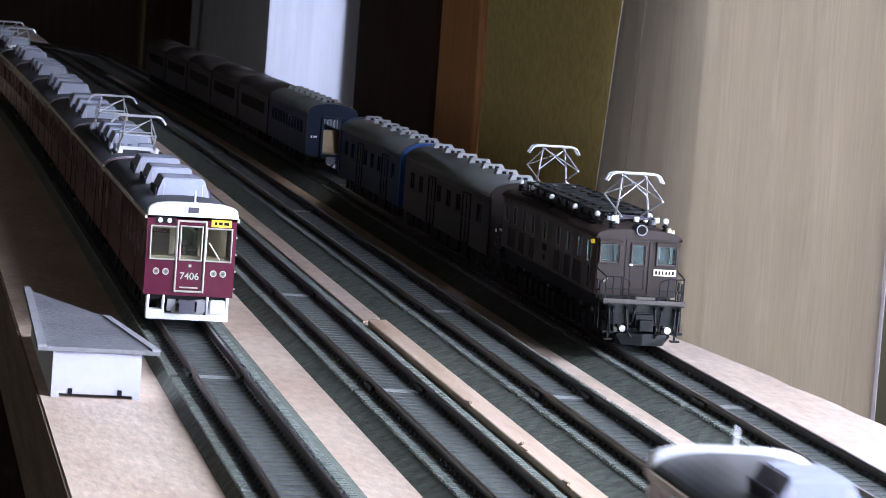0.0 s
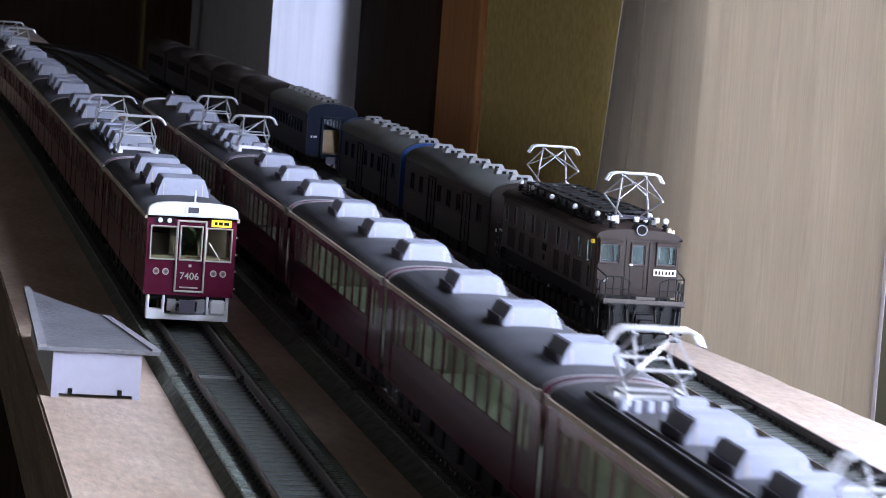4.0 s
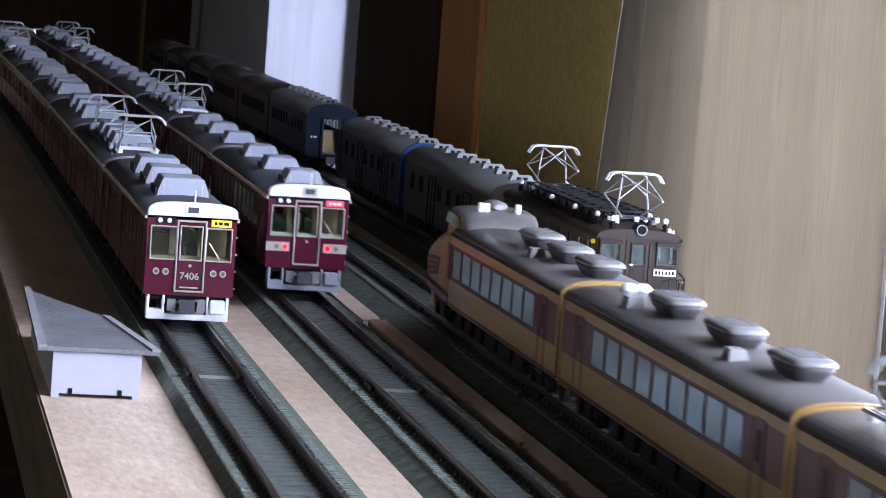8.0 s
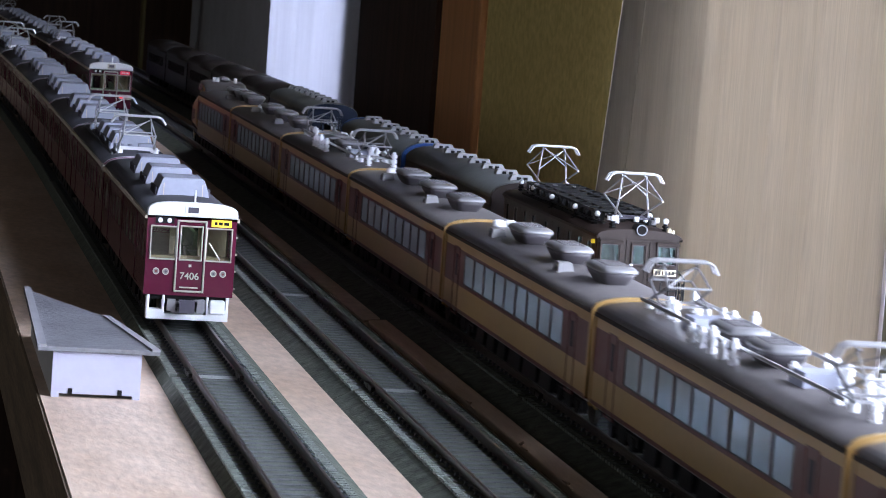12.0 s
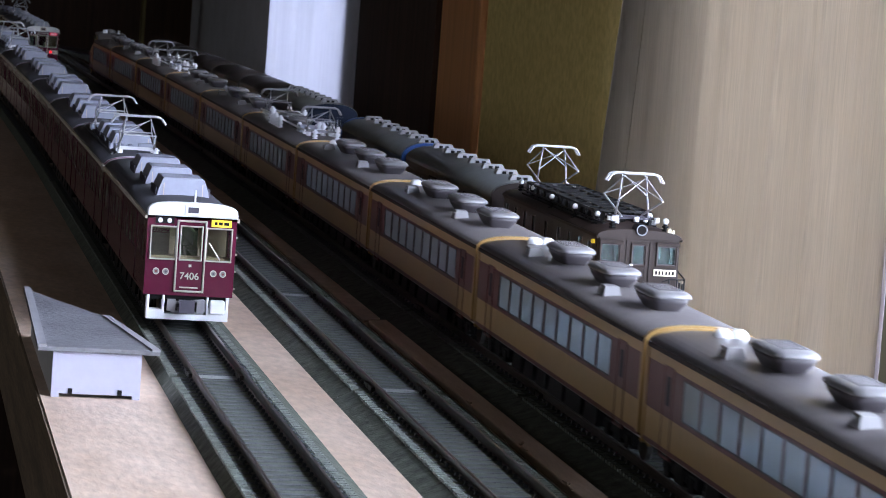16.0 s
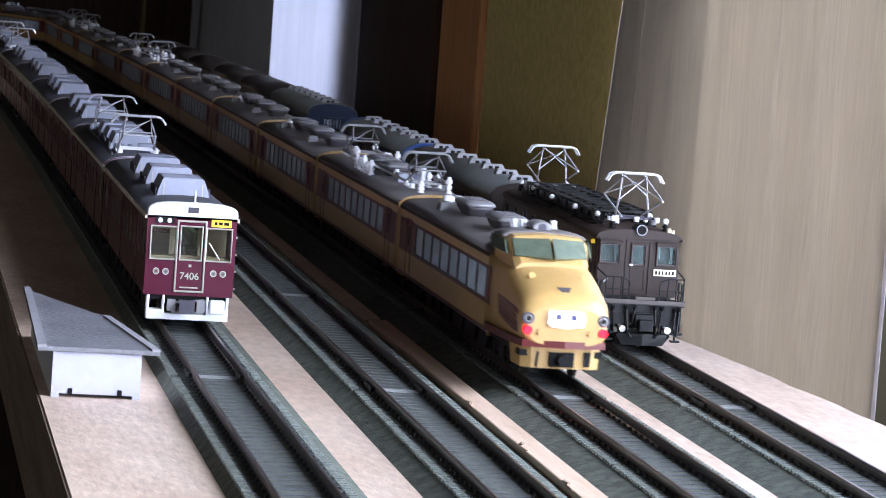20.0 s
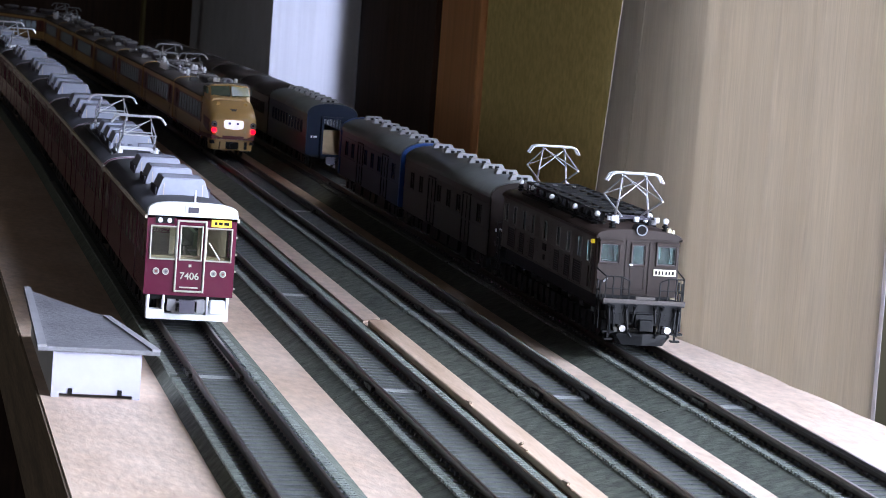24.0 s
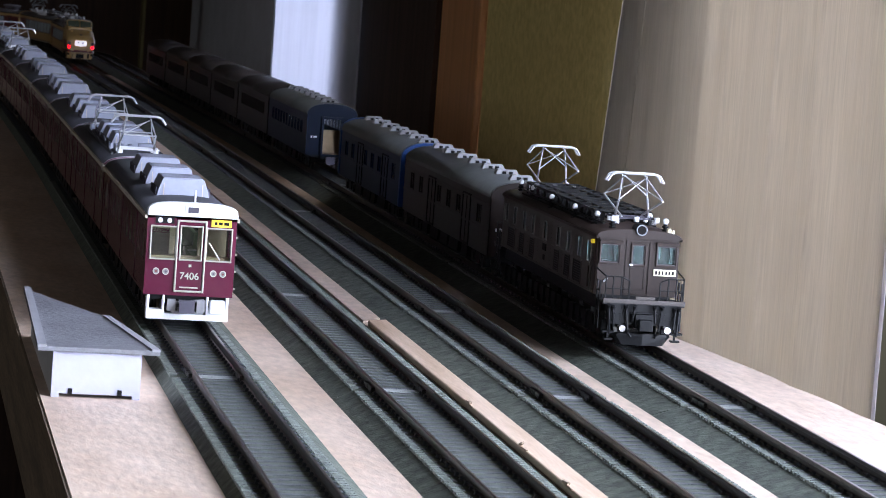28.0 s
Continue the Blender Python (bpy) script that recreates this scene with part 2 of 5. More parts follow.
def bevelled(ob, width, n=2):
    md = ob.modifiers.new("bevel", "BEVEL")
    md.width, md.segments, md.limit_method = width * MM, n, "ANGLE"
    return ob


# ---- running gear shared by the rolling stock ----
def bogie(root, y, wheelbase=14.0, material=None):
    bm = bmesh.new()
    for s in (-1, 1):
        x = s * 7.2
        box(bm, x - 0.6, x + 0.6, y - wheelbase / 2 - 3, y + wheelbase / 2 + 3, 3.0, 4.6)
        box(bm, x - 0.8, x + 0.8, y - 2.5, y + 2.5, 2.2, 5.2)
        for d in (-1, 1):
            box(bm, x - 0.9, x + 0.9, y + d * wheelbase / 2 - 1.3, y + d * wheelbase / 2 + 1.3, 2.0, 4.2)
            tube(bm, (x, y + d * 4.3, 3), (x, y + d * 4.3, 5.4), 0.8)
    box(bm, -6.6, 6.6, y - 2, y + 2, 3.2, 5.4)
    b = part("bogie", bm, material or M_DARK, root)
    for d in (-1, 1):
        bm = bmesh.new()
        for s in (-1, 1):
            tube(bm, (s * 4.3, y + d * wheelbase / 2, 2.95), (s * 5.2, y + d * wheelbase / 2, 2.95), 2.9, 14)
        tube(bm, (-5, y + d * wheelbase / 2, 2.95), (5, y + d * wheelbase / 2, 2.95), 0.6)
        part("wheelset", bm, M_WHEEL, b)


def underframe(root, L, seed=0):
    rnd = random.Random(seed)
    bm = bmesh.new()
    box(bm, -8.2, 8.2, -L / 2 + 1, L / 2 - 1, 5.2, 6.4)
    part("underframe", bm, M_DARK, root)
    y = -L / 2 + 32
    while y < L / 2 - 34:
        w = rnd.uniform(7, 15)
        bm = bmesh.new()
        for s in (-1, 1):
            taper(bm, *sorted((s * 4.5, s * 8.3)), y, y + w, 2.2, 5.3, 0.2, 0.2)
        part("equipment_box", bm, M_DARK, root)
        y += w + rnd.uniform(2, 5)
    bogie(root, -L / 2 + 18)
    bogie(root, L / 2 - 18)


def coupler(root, y, s):
    bm = bmesh.new()
    box(bm, -1.1, 1.1, *sorted((y, y + s * 3.2)), 3.4, 5.2)
    box(bm, -2.0, 1.2, *sorted((y + s * 3.0, y + s * 4.6)), 3.0, 5.6)
    return part("coupler", bm, M_GRILLE, root)


def pantograph(root, y, z, up=9.0, half=5.6, material=None, reach=6.0, wide=False):
    """A diamond pantograph: base, lower and upper arms, double contact strip with horns."""
    m = material or M_PANTO
    bm = bmesh.new()
    for d in (-1, 1):
        box(bm, -half, half, y + d * 3 - 0.25, y + d * 3 + 0.25, z + 1.0, z + 1.4)
    for s in (-1, 1):
        box(bm, s * half * 0.8 - 0.25, s * half * 0.8 + 0.25, y - 4.2, y + 4.2, z + 1.1, z + 1.5)
    p = part("pantograph", bm, M_GRILLE if wide else m, root, "folding silver pantograph")
    foot, knee_x, head, thin = (0.58, 0.95, 0.48, 1.0) if wide else (0.8, 0.72, 0.55, 1.0)
    def bar(name, a, b, r):
        bm = bmesh.new()
        tube(bm, a, b, r)
        part(name, bm, m, p)
    knee = z + 1.2 + up * 0.42
    for d in (-1, 1):
        for s in (-1, 1):
            bar("lower_arm", (s * half * foot, y + d * 3, z + 1.5), (s * half * knee_x, y - d * reach, knee), 0.24 * thin)
            bar("upper_arm", (s * half * knee_x, y - d * reach, knee), (s * half * head, y + d * 0.9, z + up), 0.19 * thin)
        if wide:
            bar("brace", (half * knee_x, y - d * reach, knee), (-half * head, y + d * 0.9, z + up), 0.13)
        else:
            bar("cross_bar", (-half * 0.75, y - d * reach, knee), (half * 0.75, y - d * reach, knee), 0.2)
        bar("brace", (-half * knee_x, y - d * reach, knee), (half * 0.5, y + d * 0.6, z + up * 0.95), 0.14)
    for d in (-1, 1):
        bm = bmesh.new()
        yy = y + d * 1.1
        pts = [(-half * 1.22, z + up - 1.3), (-half * 1.05, z + up + 0.15), (-half * 0.85, z + up + 0.55), (half * 0.85, z + up + 0.55), (half * 1.05, z + up + 0.15), (half * 1.22, z + up - 1.3)]
        for a, b in zip(pts, pts[1:]):
            tube(bm, (a[0], yy, a[1]), (b[0], yy, b[1]), 0.29 * thin)
        part("contact_strip", bm, m, p)
    for s in (-1, 1):
        for d in (-1, 1):
            bm = bmesh.new()
            tube(bm, (s * half * 0.8, y + d * 3.6, z), (s * half * 0.8, y + d * 3.6, z + 1.1), 0.5 if wide else 0.75, 8)
            part("insulator", bm, M_INSUL, p)
    return p


# ---- maroon commuter cars ----
HW = 9.35
H_LEN = 126.0
H_DOORS = (-41.0, 0.0, 41.0)
L_DOORS = (-52.0, 52.0)
L_WINDOWS = [(-45.2 + 9.0 * i, -36.9 + 9.0 * i) for i in range(10)]
H_WINDOWS = [(-59.0, -48.5), (-33.5, -26.5), (-25.2, -16.8), (-15.5, -7.5), (7.5, 15.5), (16.8, 25.2), (26.5, 33.5), (48.5, 59.0)]


def heighten(root, k, base=6.2):
    """Draw a car's body and roof gear up by k above the sole bar."""
    for ob in root.children_recursive:
        if ob.type == "MESH":
            for v in ob.data.vertices:
                if v.co.z > base * MM:
                    v.co.z = base * MM + (v.co.z - base * MM) * k
        elif ob.location.z > base * MM:
            ob.location.z = base * MM + (ob.location.z - base * MM) * k


def ac_unit(root, y, w=5.8, l=6.6, h=3.7, z=23.9):
    bm = bmesh.new()
    prism(bm, [(-w, z - 0.6), (-w + 0.3, z + h * 0.3), (-w + 1.35, z + h), (w - 1.35, z + h), (w - 0.3, z + h * 0.3), (w, z - 0.6)], y - l, y + l)
    u = bevelled(part("air_conditioner", bm, M_AC, root, "lavender-grey roof air conditioner"), 0.12)
    for s in (-1, 1):
        bm = bmesh.new()
        frame_ring(bm, y - l + 0.9, y + l - 0.9, z + 0.35, z + h * 0.40, 0.3, ("x", *sorted((s * (w - 0.2), s * (w + 0.12)))))
        part("grille_frame", bm, M_GRILLE, u)
        bm = bmesh.new()
        for i in range(9):
            a = y - l + 1.0 + i * (2 * l - 2.0) / 8.6
            box(bm, *sorted((s * (w - 0.2), s * (w + 0.06))), a, a + 0.8, z + 0.3, z + h * 0.42)
        part("grille", bm, M_GRILLE, u)
    bm = bmesh.new()
    for a, b in ((-l + 0.8, -0.3), (0.3, l - 0.8)):
        box(bm, -w + 1.6, w - 1.6, y + a, y + b, z + h - 0.1, z + h + 0.14)
    part("top_cover", bm, M_AC, u)
    bm = bmesh.new()
    for x in (-w + 1.6, w - 1.6):
        box(bm, x - 0.1, x + 0.1, y - l - 0.1, y - l + 0.1, z + 0.2, z + h * 0.75)
    part("end_seam", bm, M_GUTTER, u)


def commuter_shell(root, pantos=(), cab=0, inner=None, doors=H_DOORS, windows=H_WINDOWS, coolers=(-33, -4, 25), cool=1.0):
    L = H_LEN / 2
    y_lo, y_hi = -L + (0.72 if cab < 0 else 0), L - (0.72 if cab > 0 else 0)
    floor_m, seat_m = inner or (M_TAN, M_SEAT)
    for s in (-1, 1):
        wa, wb = (12.6, 18.8) if doors is H_DOORS else (13.3, 19.9)
        holes = [(a, b, wa, wb) for a, b in windows] + [(d - 4.6, d + 4.6, 6.6, 20.2) for d in doors]
        if cab and doors is H_DOORS:
            holes[0 if cab < 0 else 7] = (*sorted((cab * 51.5, cab * 55.0)), 12.6, 19.2)
        bm = bmesh.new()
        pierced(bm, y_lo, y_hi, 6.2, 21.4, holes, side_put(s, HW, 0.25))
        part("side_wall", bm, M_MAROON, root)
        for a, b in windows:
            bm = bmesh.new()
            frame_ring(bm, a + 0.25, b - 0.25, wa + 0.25, wb - 0.25, 0.25, side_put(s, HW + 0.06, 0.2))
            f = part("window_frame", bm, M_MAROON, root)
            bm = bmesh.new()
            box(bm, *sorted((s * (HW - 0.2), s * (HW - 0.1))), a, b, wa, wb)
            part("pane", bm, M_BRIGHTGREEN if inner else M_BRIGHTTAN, f)
        for d in doors:
            bm = bmesh.new()
            pierced(bm, d - 4.6, d + 4.6, 6.6, 20.2, [(d - 3.6, d - 0.7, 12.8, 18.8), (d + 0.7, d + 3.6, 12.8, 18.8)], side_put(s, HW - 0.12, 0.2))
            dr = part("door", bm, M_MAROON, root)
            bm = bmesh.new()
            box(bm, *sorted((s * (HW - 0.3), s * (HW - 0.22))), d - 4.0, d + 4.0, 12.4, 19)
            part("pane", bm, M_BRIGHTGREEN if inner else M_BRIGHTTAN, dr)
    for s in (-1, 1):
        if cab == s:
            continue
        bm = bmesh.new()
        pierced(bm, -HW + 0.7, HW - 0.7, 6.2, 22.5, [(-3, 3, 6.4, 19)], end_put(s * L, -s * 0.6))
        part("end_wall", bm, M_MAROON, root)
        bm = bmesh.new()
        frame_ring(bm, -3, 3, 7, 19, 0.7, end_put(s * L, s * 1.8))
        part("gangway", bm, M_DARK, root)
        coupler(root, s * L, s)
    bm = bmesh.new()
    box(bm, -HW + 0.7, HW - 0.7, -L + 0.6, L - 0.6, 6.2, 6.9)
    part("floor", bm, floor_m, root)
    for s in (-1, 1):
        bm = bmesh.new()
        for a, b in ((-36, -5), (5, 36)):
            box(bm, *sorted((s * 5.2, s * 8.5)), a, b, 6.9, 9.8)
            box(bm, *sorted((s * 7.6, s * 8.5)), a, b, 9.8, 12.6)
        part("bench", bm, seat_m, root)
    bm = bmesh.new()
    prism(bm, arch(HW + 0.1, 21.4, 24.3, 16, power=2.6), -L, L, True)
    r = part("roof", bm, M_ROOF, root, "dark grey curved roof")
    for s in (-1, 1):
        bm = bmesh.new()
        box(bm, *sorted((s * (HW + 0.05), s * (HW + 0.55))), -L, L, 21.2, 21.95)
        part("gutter", bm, M_GUTTER, r)
        if cab != s:
            bm = bmesh.new()
            out, inn = arch(HW + 0.22, 21.4, 24.45, 12, power=2.6), arch(HW - 0.2, 21.4, 24.2, 12, power=2.6)
            prism(bm, out + inn[::-1], s * L - 0.35, s * L + 0.1)
            part("end_band", bm, M_KERB, r, "thin pale band at the roof end")
            bm = bmesh.new()
            prism(bm, [(x, z - 0.12) for x, z in out] + inn[::-1], s * L - 0.75, s * L - 0.35)
            part("end_line", bm, M_MAROON, r)
            bm = bmesh.new()
            for q in (-1, 1):
                box(bm, *sorted((q * (HW + 0.1), q * (HW + 0.65))), *sorted((s * L, s * (L - 1.3))), 20.7, 22.2)
            part("gutter_end", bm, M_SILVER, r)
    for y in coolers if not pantos else (-24, -3, 18):
        ac_unit(root, y, 5.8 * cool, 6.6 * cool, 3.7 * cool)
    for y in pantos:
        pantograph(root, y, 24.0, up=8.6, half=5.7 if cool == 1 else 5.0)
        bm = bmesh.new()
        for i in range(4):
            tube(bm, (-6 + 1.7 * i, y + math.copysign(9.0, -y), 24.0), (-6 + 1.7 * i, y + math.copysign(9.0, -y), 25.6), 0.7, 8)
        box(bm, 1, 5, y + math.copysign(8.0, -y) - 1.5, y + math.copysign(8.0, -y) + 1.5, 23.9, 26)
        part("arrester", bm, M_AC, root)
    if pantos:
        bm = bmesh.new()
        for x in (-6.8, -5.6):
            tube(bm, (x, -52, 24.1), (x, 52, 24.1), 0.35)
        part("roof_conduit", bm, M_ROOF, root)
    underframe(root, H_LEN, 3)


def text_part(words, size, material, parent, at, depth=0.08, name="number"):
    cu = bpy.data.curves.new(name, "FONT")
    cu.body, cu.size, cu.extrude, cu.align_x, cu.align_y = words, size * MM, depth * MM, "CENTER", "CENTER"
    cu.offset = 0.000015
    cu.materials.append(material)
    ob = new(name, cu)
    ob.parent = parent
    ob.location, ob.rotation_euler = Vector(at) * MM, (radians(90), 0, 0)
    return ob


def commuter_face(root, s, tail, number):
    """The cab end at s (-1 looks along -y)."""
    y0 = s * H_LEN / 2
    ep = end_put(y0, -s * 0.7)
    bm = bmesh.new()
    holes = [(-8.3, -3.3, 13.5, 19.7), (3.3, 8.3, 13.5, 19.7), (-2.1, 2.1, 13.5, 19.9)]
    pierced(bm, -HW, HW, 6.2, 21.9, holes, ep)
    f = part("cab_face", bm, M_MAROON, root)
    fp = end_put(y0 + s * 0.35, -s * 0.6)
    for a, b, za, zb in holes:
        bm = bmesh.new()
        frame_ring(bm, a, b, za, zb, 0.3, fp)
        w = bevelled(part("window_frame", bm, M_SILVER, f), 0.12)
        bm = bmesh.new()
        box(bm, a, b, *sorted((y0 - s * 0.4, y0 - s * 0.5)), za, zb)
        part("pane", bm, M_GLASS, w)
    bm = bmesh.new()
    frame_ring(bm, -2.75, 2.75, 7.3, 20.9, 0.38, end_put(y0 + s * 0.5, -s * 0.6))
    bevelled(part("door_frame", bm, M_SILVER, f), 0.15)
    bm = bmesh.new()
    box(bm, -0.28, 0.28, *sorted((y0 + s * 0.35, y0 + s * 0.6)), 12.0, 12.5)
    part("door_handle", bm, M_SILVER, f)
    for x in (-7.0, -5.0, 5.0, 7.0):
        bm = bmesh.new()
        tube(bm, (x, y0 - s * 0.2, 10.9), (x, y0 + s * 0.45, 10.9), 0.5, 14)
        red = tail and abs(x) > 6 if tail != "in" else abs(x) < 6
        hl = part("tail_lamp" if red else "headlamp", bm, M_REDLAMP if red else M_LENS, f, "lit red tail lamp" if red else "")
        if not tail:
            bm = bmesh.new()
            tube(bm, (x, y0 + s * 0.4, 10.9), (x, y0 + s * 0.5, 10.9), 0.25, 10)
            part("lamp_pupil", bm, M_RED if abs(x) > 6 else M_GRILLE, hl)
            bm = bmesh.new()
            tube(bm, (x, y0 + s * 0.05, 10.9), (x, y0 + s * 0.38, 10.9), 0.68, 14)
            part("lamp_rim", bm, M_SILVER, f)
    if tail:
        for q in (-1, 1):
            bm = bmesh.new()
            box(bm, *sorted((q * 4.0, q * 9.45)), *sorted((y0 + s * 0.02, y0 + s * 0.25)), 9.9, 11.9)
            part("lamp_plate", bm, M_SILVER, f)
    bm = bmesh.new()
    box(bm, 4.0, 8.2, *sorted((y0, y0 + s * 0.25)), 20.2, 21.6)
    sg = part("destination_sign", bm, M_REDSIGN if tail else M_YELLOW, f, "glowing red destination panel" if tail else "glowing yellow destination panel")
    bm = bmesh.new()
    for a, b in ((4.7, 5.2), (5.5, 6.3), (6.6, 7.6)):
        box(bm, a, b, *sorted((y0 + s * 0.25, y0 + s * 0.32)), 20.6, 21.2)
    part("lettering", bm, M_DARK if not tail else M_WHITE, sg)
    bm = bmesh.new()
    box(bm, -7.7, -3.8, *sorted((y0, y0 + s * 0.12)), 20.45, 21.7)
    part("marker_plate", bm, M_DARK, f)
    for x in (-6.7, -4.8):
        bm = bmesh.new()
        tube(bm, (x, y0, 21.05), (x, y0 + s * 0.3, 21.05), 0.5, 12)
        part("marker_lamp", bm, M_INSUL, f)
    # white roof front with a marker recess
    bm = bmesh.new()
    prof = [(-HW - 0.15, 21.9)] + arch(HW + 0.15, 22.5, 24.8, 16, power=3.3) + [(HW + 0.15, 21.9)]
    prism(bm, prof, *sorted((y0 + s * 0.5, y0 - s * 1.5)))
    h = bevelled(part("roof_front", bm, M_WHITE, root, "white painted roof front band"), 0.3)
    bm = bmesh.new()
    box(bm, -1.7, 1.7, *sorted((y0 + s * 0.45, y0 + s * 0.75)), 22.4, 24.3)
    part("marker_box", bm, M_SILVER if tail else M_WHITE, h)
    bm = bmesh.new()
    box(bm, -1.1, 1.1, *sorted((y0 + s * 0.7, y0 + s * 0.85)), 22.8, 23.9)
    part("marker_glass", bm, M_GRILLE, h)
    bm = bmesh.new()
    tube(bm, (0.4, y0 - s * 1.2, 24.6), (0.4, y0 - s * 1.2, 27.2), 0.22)
    part("aerial", bm, M_PANTO, h)
    # wiper, grab rails and interior
    bm = bmesh.new()
    tube(bm, (3.7, y0 + s * 0.45, 17.0), (6.2, y0 + s * 0.45, 13.6), 0.13)
    part("wiper", bm, M_SILVER, f)
    bm = bmesh.new()
    for i in range(4):
        tube(bm, (HW, y0 - s * 0.6, 8.0 + i * 3.4), (HW + 0.45, y0 - s * 0.6, 8.0 + i * 3.4), 0.22)
    part("hinge", bm, M_SILVER, f)
    bm = bmesh.new()
    box(bm, -8.3, 8.3, *sorted((y0 - s * 1.5, y0 - s * 4)), 6.9, 13.9)
    part("cab_desk", bm, M_PALEGREEN if tail else M_TAN, root)
    bm = bmesh.new()
    pierced(bm, -8.5, 8.5, 6.9, 21.4, [(-2.4, 2.4, 7, 19), (-7.5, -3.6, 13, 18.6)], end_put(y0 - s * 10, -s * 0.5))
    part("cab_partition", bm, M_TAN, root)
    if number:
        text_part(number, 2.05, M_SILVER, f, (0, y0 + s * 0.05, 10.1), 0.12)
        bm = bmesh.new()
        for za, zb in ((7.75, 8.0),):
            box(bm, -1.9, 1.9, *sorted((y0, y0 + s * 0.25)), za, zb)
        part("door_step", bm, M_SILVER, f)
    # pilot
    m = M_AC if tail else M_WHITE
    bm = bmesh.new()
    pierced(bm, -8.6, 8.6, 1.1, 6.2, [(-8.0, -5.3, 3.2, 6.3), (-4.8, 3.9, 2.4, 6.3), (4.4, 8.0, 3.6, 6.3)], end_put(y0 + s * 0.3, -s * 2.5))
    p = bevelled(part("pilot", bm, m, root, "pale grey plastic pilot" if tail else "white plastic pilot"), 0.15)
    bm = bmesh.new()
    box(bm, 4.6, 7.8, *sorted((y0 - s * 1.0, y0 + s * 1.1)), 2.6, 5.6)
    bevelled(part("jumper_box", bm, m, p), 0.4)
    coupler(root, y0 - s * 1, s)
    bm = bmesh.new()
    for x in (-3.4, 2.8):
        box(bm, x - 0.9, x + 0.9, *sorted((y0 - s * 0.8, y0 + s * 0.8)), 3.0, 5.4)
    box(bm, -3.4, 3.4, *sorted((y0 - s * 0.5, y0 + s * 0.4)), 2.5, 3.0)
    tube(bm, (-3.6, y0 + s * 0.2, 4.6), (3.4, y0 + s * 0.4, 5.4), 0.35)
    tube(bm, (-0.5, y0, 4.4), (-0.5, y0 + s * 2.6, 4.2), 0.8, 10)
    tube(bm, (-2.2, y0 + s * 1.2, 3.4), (1.2, y0 + s * 1.6, 5.0), 0.4)
    part("coupler_gear", bm, M_LAC, p, "grey coupler gear")


# ---- cream and red express cars ----
S_LEN = 135.5
S_WINDOWS = [-42.0 + 10.4 * i for i in range(9)]


def express_roof_unit(root, y, w=3.6, l=7.6):
    def ring(kw, kl, z, n=24, p=5.0):
        out = []
        for i in range(n):
            a = 2 * math.pi * i / n
            c, q = math.cos(a), math.sin(a)
            out.append((w * kw * math.copysign(abs(c) ** (2 / p), c), y + l * kl * math.copysign(abs(q) ** (2 / p), q), z))
        return out
    bm = bmesh.new()
    loft(bm, [ring(0.62, 0.60, 22.0), ring(0.66, 0.66, 22.7), ring(0.88, 0.88, 23.9), ring(0.98, 0.98, 24.9)])
    u = part("cooler", bm, M_HULL, root, "boat-shaped roof cooler with dark sides")
    bm = bmesh.new()
    loft(bm, [ring(1.03, 1.02, 24.85), ring(1.03, 1.02, 25.25), ring(0.93, 0.95, 25.6), ring(0.7, 0.82, 25.85), ring(0.3, 0.5, 25.95)])
    lid = part("cooler_lid", bm, M_LAC, u, "pale grey lid")
    bm = bmesh.new()
    for k in range(5):
        box(bm, -w * 0.62, w * 0.62, y - l * 0.62 + k * l * 0.29, y - l * 0.62 + k * l * 0.29 + 0.3, 25.8, 26.05)
    part("lid_rib", bm, M_HULL, lid)


def express_vent(root, x, y):
    bm = bmesh.new()
    taper(bm, x - 1.7, x + 1.7, y - 2.6, y + 2.6, 22.0, 24.0, 0.5, 0.9)
    tube(bm, (x - 1.75, y, 23.1), (x - 1.2, y, 23.1), 0.6, 8)
    part("roof_vent", bm, M_LAC, root)


